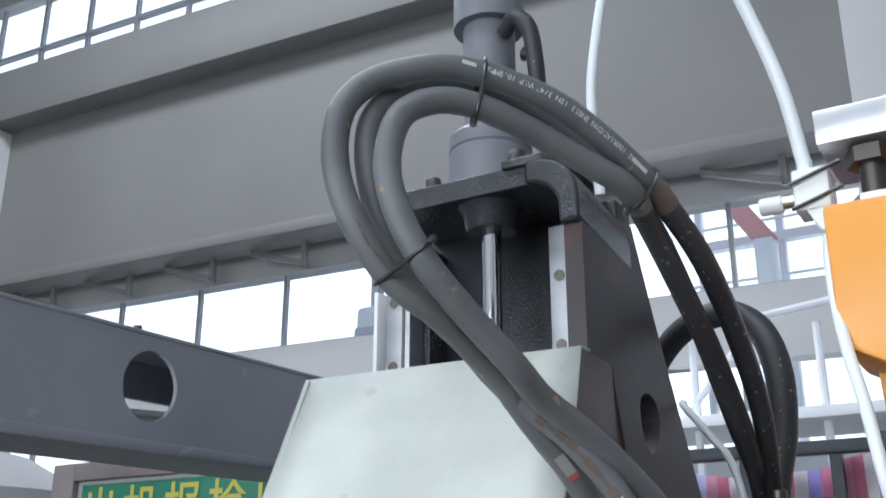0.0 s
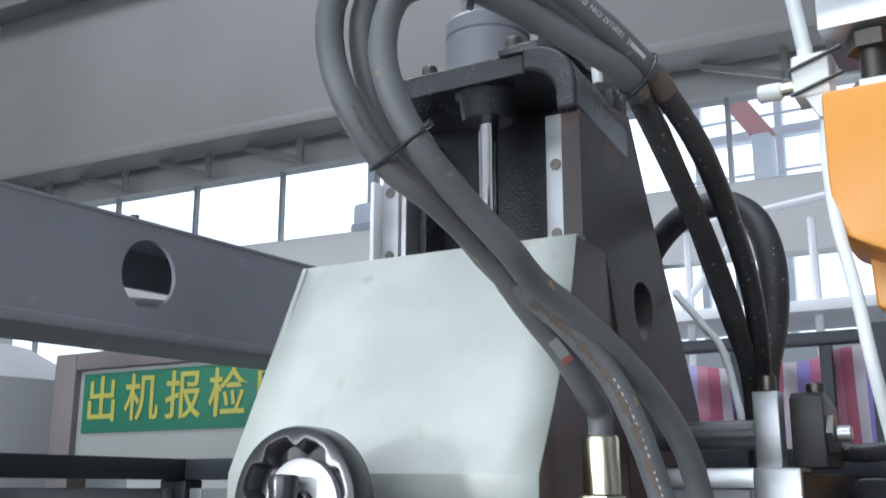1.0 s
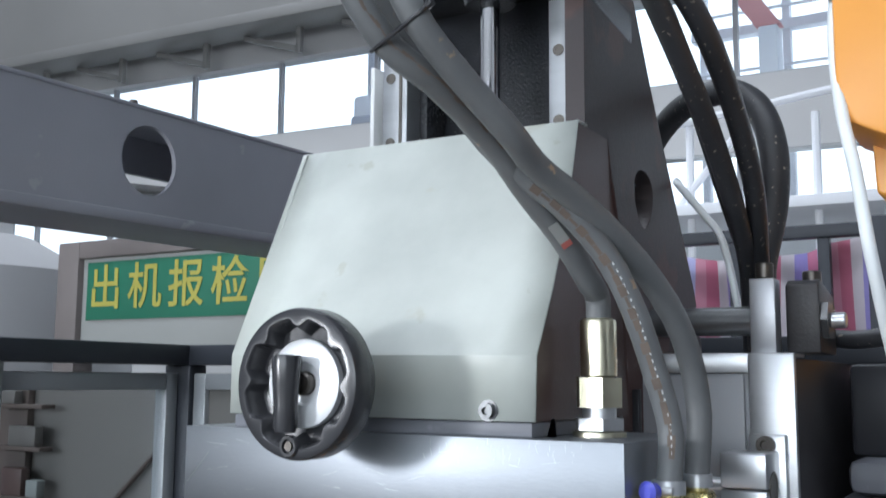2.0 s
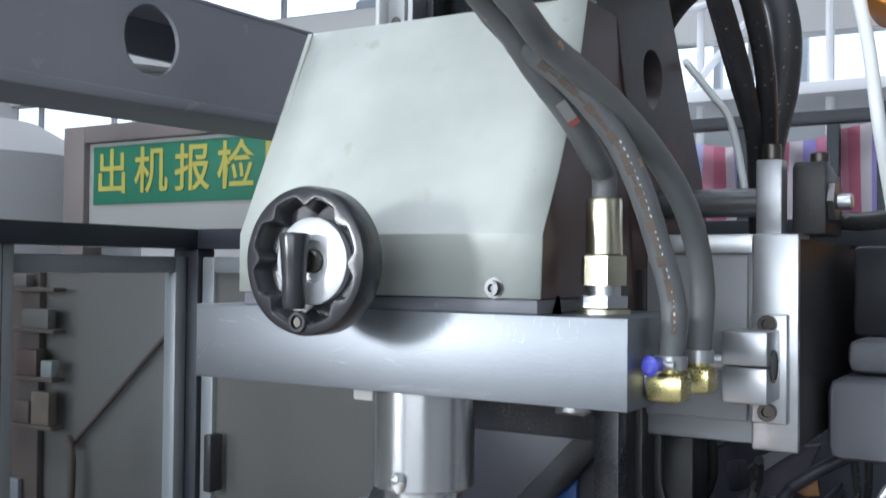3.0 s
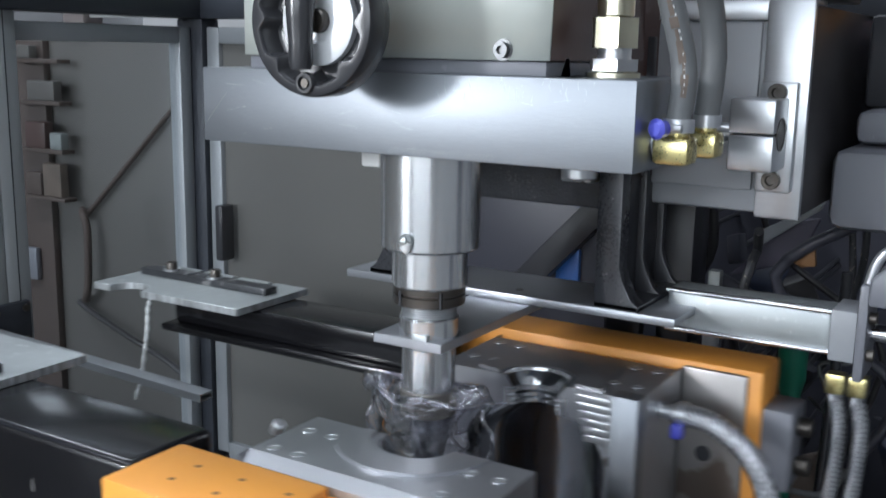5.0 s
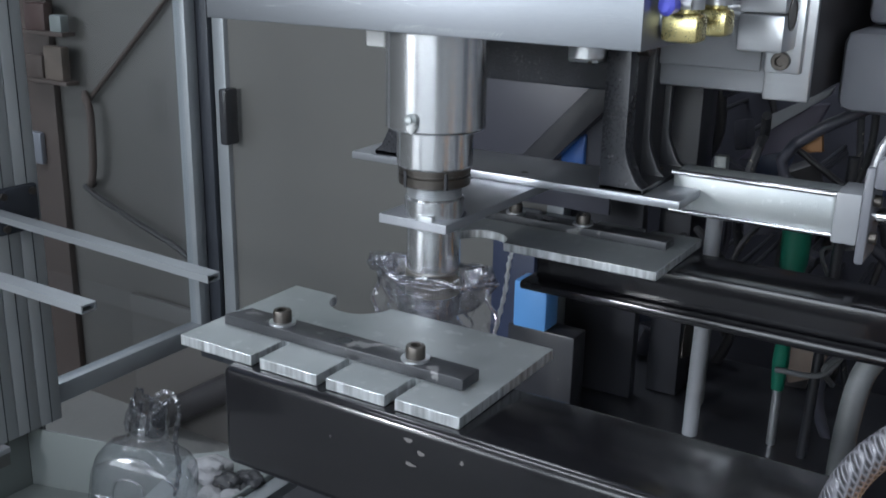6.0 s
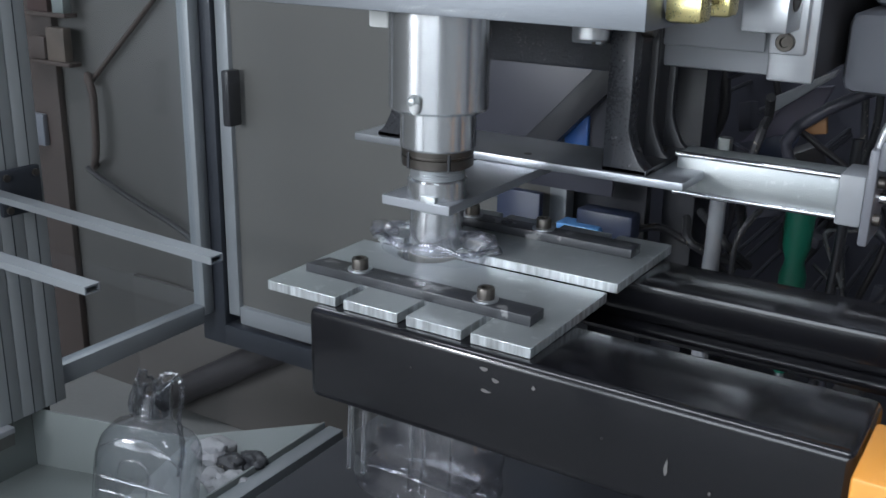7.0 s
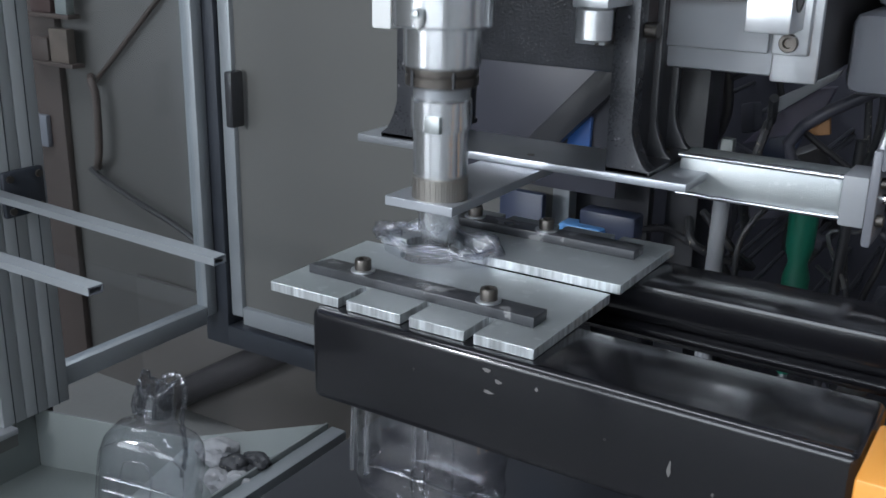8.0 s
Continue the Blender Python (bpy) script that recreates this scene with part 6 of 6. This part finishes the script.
def bottles():
    t = thing("bottle", (SX, SY, 0.66), "clear blow-moulded plastic jug under the spindle with waste film", "bottle", "bottles")
    part("body", moved(bottle_mesh(), pose(SX, SY, 0.655)), "pet", t)
    neck = pose(SX + 0.004, SY, 0)
    main = wreath(3, 0.088, 0.092, 0.052, 1.062, 1.054, 0.002)
    flash = part("tail_flash", moved(film_collar(main, 0.039, 1.0), neck), "film", t, "crumpled clear waste film", 60)
    for seed, lf, rt, dp, lo, hi, jit, r in ((3, 0.088, 0.092, 0.052, 1.062, 1.054, 0.002, 0.0032), (11, 0.08, 0.086, 0.045, 1.056, 1.06, 0.005, 0.002), (23, 0.084, 0.08, 0.047, 1.06, 1.062, 0.006, 0.0016), (31, 0.07, 0.084, 0.05, 1.055, 1.052, 0.005, 0.0014)):
        loop = wreath(seed, lf, rt, dp, lo, hi, jit)
        part("flash_bead", moved(sweep(loop + [loop[0]], r, 10, 4), neck), "bead", flash, "thick clear rim of the waste film")
    for side, x in ((-1, -0.078), (1, 0.072)):
        bm = bmesh.new()
        bmesh.ops.create_icosphere(bm, subdivisions=4, radius=1)
        for v in bm.verts:
            k = 1 + 0.35 * noise.noise(v.co * 1.7 + Vector((side * 5, 0, 0))) + 0.15 * noise.noise(v.co * 4)
            v.co = Vector((x + v.co.x * 0.022 * k, v.co.y * 0.016 * k - 0.004, (1.056 if side < 0 else 1.066) + v.co.z * 0.014 * k))
        part("film_bubble", moved(bm, neck), "film", flash, "puffed fold of clear film", 60)
    for side in (-1, 1):
        bm = bmesh.new()
        nu, nv = 8, 14
        grid = [[bm.verts.new((SX + side * (0.037 + u / nu * ((0.062 if side > 0 else 0.045) + 0.008 * math.sin(v * 0.5 - 1))), SY + 0.010 * noise.noise(Vector((u * 0.7 + side * 9, v * 0.5, 2))) * u / nu, 0.945 + 0.098 * v / nv - 0.006 * abs(u / nu - 0.5))) for v in range(nv + 1)] for u in range(nu + 1)]
        for u in range(nu):
            for v in range(nv):
                bm.faces.new((grid[u][v], grid[u + 1][v], grid[u + 1][v + 1], grid[u][v + 1]))
        edge = [q.co.copy() for q in grid[nu]]
        fold = [grid[int(2 + 2.2 * abs(math.sin(v * 0.45)))][v].co.copy() for v in range(nv + 1)]
        part("side_flash", bm, "film", t, "thin clear pinch-off film", 60)
        part("flash_bead", sweep(edge, 0.003, 10, 4), "bead", t)
        part("flash_bead", sweep(fold, 0.0016, 8, 3), "glassy", t)
    for z in (0.977, 0.989, 1.001, 1.012):
        ring = [(SX + 0.004 + 0.0415 * math.cos(2 * math.pi * k / 40), SY + 0.0415 * math.sin(2 * math.pi * k / 40), z + 0.0015 * math.cos(2 * math.pi * k / 40)) for k in range(41)]
        part("neck_thread", sweep(ring, 0.0021, 8, 1), "glassy", t, "clear moulded thread")
    # raised clear lines and ribs shaped to imitate the bottle's highlights
    for z in (0.70, 0.86):
        part("emboss_glint", sweep([(SX + 0.112 * 0.8 * math.cos(a), SY - 0.0625 * abs(math.sin(a)) ** 0.3, z + 0.02 * math.sin(a)) for a in (math.pi * k / 16 for k in range(17))], 0.0022, 8, 2), "glassy", t)
    for dx in (-0.095, -0.07, 0.01, 0.03, 0.075):
        part("rib", sweep([(SX + dx, SY - 0.0625, 0.70), (SX + dx + 0.004, SY - 0.0635, 0.78), (SX + dx * 0.9, SY - 0.0625, 0.865)], 0.003, 8, 4), "glassy", t)
    # trimmed jug waiting on the chute
    m = pose(-1.062, 0.20, 0.216, 0, 8, 20) @ Matrix.Diagonal((0.9, 0.95, 1, 1))
    t2 = thing("bottle", (-1.062, 0.20, 0.216), "clear plastic jug with torn waste film, standing on the chute", "bottle", "bottles")
    part("body", moved(bottle_mesh(), m), "petjug", t2)
    crest = [Vector((p.x * 0.45, p.y * 0.8, 0.372 + (p.z - 1.04) * 1.3)) for p in wreath(8, 0.085, 0.09, 0.05, 1.04, 1.062, 0.008)]
    part("tail_flash", moved(film_collar(crest, 0.04, 0.33), m), "frost", t2, "crumpled clear waste film", 60)
    part("flash_bead", moved(sweep(crest + [crest[0]], 0.0032, 8, 3, 0.1), m), "frost", t2)
    for k in range(3):
        part("fold", moved(sweep([(-0.03 + 0.022 * k, -0.034, 0.335), (-0.033 + 0.024 * k, -0.037, 0.36), (-0.028 + 0.022 * k, -0.03, 0.392 + 0.008 * k)], 0.005, 8, 6, 0.15), m), "frost", t2)
    # panel embossing, drawn as clear rods that also stand for edge highlights
    for pts in ([(-0.1, -0.05, 0.06), (-0.1, -0.05, 0.215), (-0.085, -0.05, 0.255), (0.0, -0.045, 0.285), (0.085, -0.05, 0.255), (0.1, -0.05, 0.215), (0.1, -0.05, 0.06)], [(-0.035, -0.064, 0.12), (-0.035, -0.064, 0.235), (0.028, -0.064, 0.235), (0.028, -0.064, 0.12)], [(-0.08, -0.061, 0.195), (0.08, -0.061, 0.195)], [(-0.08, -0.061, 0.165), (0.08, -0.061, 0.165)]):
        part("emboss_glint", moved(sweep(pts, 0.0022, 8, 6), m), "glassy", t2)
    part("film_strip", moved(sweep([(0.01, 0, 0.405), (0.035, 0, 0.418), (0.058, 0, 0.405), (0.064, 0, 0.37), (0.062, 0.0, 0.32), (0.075, 0, 0.26), (0.07, 0, 0.2)], 0.0055, 8, 8, 0.3), m), "frost", t2, "torn strip of clear film", 12)
    return flash


FLASH = bottles()


def under():
    """The chute, base frame and the dark inside of the machine."""
    c = thing("chute", (-1.2, 0.0, 0.2), "grey powder-coated sheet chute below the station", "chute")
    part("floor_sheet", box(-1.53, -0.935, -0.7, 0.42, 0.205, 0.215, 0.001), "chute", c)
    part("left_sheet", prism([(-1.536, -0.7, 0.205), (-1.536, 0.30, 0.205), (-1.536, 0.30, 0.365), (-1.536, -0.7, 0.44)], (0.006, 0, 0), 0.001), "chute", c)
    part("back_sheet", prism([(-1.53, 0.30, 0.207), (-1.13, 0.42, 0.207), (-1.13, 0.42, 0.35), (-1.30, 0.372, 0.353), (-1.53, 0.30, 0.362)], (0, 0.006, 0), 0.001), "chute", c)
    part("ramp", prism([(-1.13, 0.42, 0.36), (-0.935, 0.62, 0.36), (-0.935, -0.1, 0.215), (-1.13, -0.1, 0.215)], (0, 0, -0.005), 0.0), "chute", c)
    part("right_sheet", prism([(-0.935, -0.7, 0.205), (-0.935, 0.63, 0.205), (-0.935, 0.63, 0.36), (-0.935, -0.7, 0.36)], (0.006, 0, 0), 0.001), "chute", c)
    part("rail", box(-0.925, -0.885, -0.7, 0.64, 0.28, 0.35, 0.003), "alu_edge", c)
    for x, y in ((-1.5, -0.6), (-1.5, 0.35), (-0.96, -0.6), (-0.96, 0.35)):
        part("leg", box(x - 0.015, x + 0.015, y - 0.015, y + 0.015, 0, 0.205), "chute", c)
    w = thing("waste_film", (-1.04, 0.36, 0.33), "crumpled offcuts of plastic film lying on the chute", "waste")
    for k, (x, y, z, r, m) in enumerate(((-1.045, 0.40, 0.355, 0.036, "bag"), (-0.985, 0.39, 0.345, 0.03, "hoseblack"), (-0.955, 0.42, 0.35, 0.028, "hoseblack"), (-0.99, 0.34, 0.335, 0.028, "bag"), (-0.95, 0.36, 0.34, 0.022, "bag"))):
        bm = bmesh.new()
        bmesh.ops.create_icosphere(bm, subdivisions=4, radius=1)
        for v in bm.verts:
            q = 1 + 0.45 * noise.noise(v.co * 1.4 + Vector((k * 7.0, 0, 0))) + 0.22 * abs(noise.noise(v.co * 4.5))
            v.co = Vector((x + v.co.x * r * q * 1.2, y + v.co.y * r * q, z + v.co.z * r * q * 0.8))
        part("offcut", bm, m, w)
    f = thing("machine_bed", (0.1, 0.5, 0), "dark machine bed and cabinet under the head", "machine bed")
    part("bed", box(-0.7, 1.2, -0.5, 1.3, 0.0, 0.5, 0.01), "iron", f)
    part("rear_cabinet", box(-1.7, 1.4, 1.95, 2.0, 0.0, 1.6, 0.004), "navy", f)
    part("cross_beam", box(-0.60, 0.9, 1.0, 1.1, 1.3, 1.37, 0.004), "iron", f)
    for x in (-0.32, 0.55):
        part("frame_leg", box(x, x + 0.07, 1.02, 1.12, 0.5, 1.262, 0.004), "iron", f, "black frame leg")
    part("side_leg", box(0.42, 0.5, 0.12, 0.28, 0.5, 1.945, 0.004), "greypaint", f, "grey frame post")
    part("rear_panel", box(-0.74, -0.37, 0.86, 0.87, 0.93, 1.24, 0.002), "navy", f, "dark blue-grey sheet panel")
    # added blocker: keeps the far window light off the stripper tongue
    part("light_block", box(-0.54, -0.33, 0.95, 0.98, 0.5, 1.56, 0.003), "iron", f, "black sheet added behind the head to block window light")
    part("diagonal", prism([(-0.60, 0.80, 0.98), (-0.51, 0.80, 1.0), (-0.33, 0.80, 1.19), (-0.33, 0.80, 1.25), (-0.345, 0.80, 1.25)], (0, 0.03, 0), 0.002), "iron", f, "black diagonal strut")
    part("blue_motor", box(-0.475, -0.425, 0.845, 0.858, 0.99, 1.09, 0.003), "blue", f, "blue motor")
    part("blue_panel", box(-0.60, -0.50, 0.80, 0.82, 0.5, 0.93, 0.004), "deepblue", f, "dark blue enamelled panel")
    part("blue_unit", box(-0.515, -0.44, 0.74, 0.80, 0.70, 0.80, 0.006), "bluelight", f, "light blue valve unit")
    part("blue_unit", box(-0.455, -0.36, 0.78, 0.83, 0.80, 0.885, 0.006), "bluelight", f, "light blue valve unit")
    part("blue_unit", box(-0.42, -0.30, 0.80, 0.85, 0.86, 0.915, 0.008), "deepblue", f, "dark blue valve unit")
    part("grey_pipe", rod((-0.165, 0.87, 0.5), (-0.157, 0.87, 1.0), 0.016, 12), "boxpaint", f, "grey conduit")
    part("grey_pipe", rod((0.05, 0.9, 0.5), (0.07, 0.9, 1.1), 0.01, 12), "iron", f, "grey conduit")
    part("green_valve", lathe((-0.015, 0.92, 0.62), (0, 0, 1), [(0.012, 0), (0.016, 0.06), (0.014, 0.12), (0.024, 0.15), (0.026, 0.2), (0.018, 0.23), (0.026, 0.26), (0.028, 0.34), (0.015, 0.35)], 18), "teal", f, "green valve body")
    part("unit_stand", box(-0.53, -0.38, 0.75, 0.81, 0.5, 0.699, 0.004), "iron", f)
    part("valve_stem", rod((-0.015, 0.92, 0.5), (-0.015, 0.92, 0.62), 0.009, 12), "steel", f)
    part("orange_corner", prism([(-0.06, 1.04, 1.08), (-0.02, 1.04, 1.13), (-0.012, 1.04, 1.075), (-0.04, 1.04, 1.07)], (0, 0.015, 0), 0.003), "ochre", f, "dull orange guard corner")
    part("bag_sheet", prism([(-0.25, 1.3, 0.98), (-0.10, 1.3, 1.03), (-0.06, 1.3, 1.13), (-0.12, 1.3, 1.12)], (0, 0.02, 0), 0.004), "mauve", f, "crumpled grey-violet sheet")
    part("bag_sheet", prism([(-0.18, 1.28, 1.06), (-0.06, 1.28, 1.15), (-0.05, 1.28, 1.17), (-0.19, 1.28, 1.09)], (0, 0.02, 0), 0.002), "boxpaint", f, "pale bent strip")
    part("tan_post", box(-0.21, -0.185, 1.0, 1.025, 0.5, 1.05, 0.003), "chute", f, "dull grey-green post")
    rnd = random.Random(29)
    for k in range(34):
        x, y, z = rnd.uniform(-0.42, 0.5), rnd.uniform(1.05, 1.5), rnd.uniform(0.45, 1.1)
        a, b, c = rnd.uniform(0.012, 0.05), rnd.uniform(0.01, 0.03), rnd.uniform(0.012, 0.06)
        m = rnd.choice(("navy", "navy", "mauve", "castdark", "bolt", "rust", "deepblue", "castred"))
        bm = moved(box(-a, a, -b, b, -c, c, 0.004), pose(x, y, z, rnd.uniform(-15, 15), rnd.uniform(-25, 25), rnd.uniform(-40, 40)))
        fit = part("fitting", bm, m, f, "small fitting among the pipework")
        part("mount", rod((x, y, z), (x, 1.95, z), 0.006, 8), "iron", fit)
    for k in range(10):
        x, y = rnd.uniform(-0.4, 0.5), rnd.uniform(1.0, 1.4)
        pts = [(x, y, 0.45), (x + rnd.uniform(-0.05, 0.05), y, 0.62), (x + rnd.uniform(-0.12, 0.12), y + 0.03, 0.85), (x + rnd.uniform(-0.2, 0.2), y + 0.02, 1.05), (x + rnd.uniform(-0.25, 0.25), y, 1.28)]
        part("pipe", sweep(pts, rnd.choice((0.006, 0.008, 0.012)), 10, 6), rnd.choice(("hoseblack", "castdark", "navy", "hoseblack", "rust")), f, "hose among the pipework")
    rnd = random.Random(11)
    for k in range(14):
        x = rnd.uniform(-0.25, 0.5)
        z = rnd.uniform(0.62, 1.2)
        pts = [(x, 0.95 + rnd.uniform(-0.06, 0.06), z)]
        for _ in range(4):
            pts.append((pts[-1][0] + rnd.uniform(-0.09, 0.09), 0.95 + rnd.uniform(-0.08, 0.08), pts[-1][2] + rnd.uniform(-0.13, 0.05)))
        part("cable", sweep(pts, rnd.choice((0.004, 0.006, 0.009)), 8, 5), rnd.choice(("hoseblack", "hoseblack", "hoseblack", "hose")), f, "cable")


under()


# ---- what moves ----
def motions():
    # seconds, travel along the bed, opening of the mould halves
    run = [(0, -0.815, 0), (3.0, -0.815, 0), (3.7, -0.815, 0.004), (4.0, -0.815, 0.035), (4.4, -0.815, 0.087), (4.6, -0.815, 0.113), (4.8, -0.812, 0.136), (4.9, -0.785, 0.14), (5.0, -0.731, 0.14), (5.1, -0.65, 0.14), (5.2, -0.54, 0.14), (5.5, -0.22, 0.14), (5.8, -0.03, 0.14), (6.0, 0, 0.14), (6.3, 0, 0.14), (6.5, 0, 0.098), (6.7, 0, 0.046), (6.85, 0, 0.008), (6.95, 0, 0), (8, 0, 0)]
    for ob, s, far_x in ((FRONT, -1, 1.025), (BACK, 1, 0.998)):
        b = ORIGIN[ob.name]
        walk(ob, [(t, pose(b.x + dx * far_x, b.y + s * dy, b.z)) for t, dx, dy in run])
    # the loose line follows the front platen
    b = ORIGIN[FEED.name]
    walk(FEED, [(t, pose(b.x + dx, b.y - dy, b.z)) for t, dx, dy in ((0, 0.2, 0), (3.7, 0.2, 0.004), (4.6, 0.2, 0.113), (5.2, 0.16, 0.14), (5.8, 0.03, 0.14), (6.0, 0, 0.14), (6.3, 0, 0.14), (6.5, 0, 0.098), (6.7, 0.012, 0.046), (6.95, 0.045, 0), (8, 0.045, 0))])
    # the closing plates push the waste film up
    walk(FLASH, [(t, pose(0, 0, dz)) for t, dz in ((0, -0.025), (6.4, -0.025), (6.65, -0.021), (6.95, -0.006), (8, -0.006))])
    lift = [(0, 0), (7.0, 0), (7.58, 0), (7.7, 0.018), (7.8, 0.05), (7.9, 0.077), (8.0, 0.105)]
    for ob in [HEAD] + HOSES:
        b = ORIGIN[ob.name]
        walk(ob, [(t, pose(b.x, b.y, b.z + dz)) for t, dz in lift])


motions()
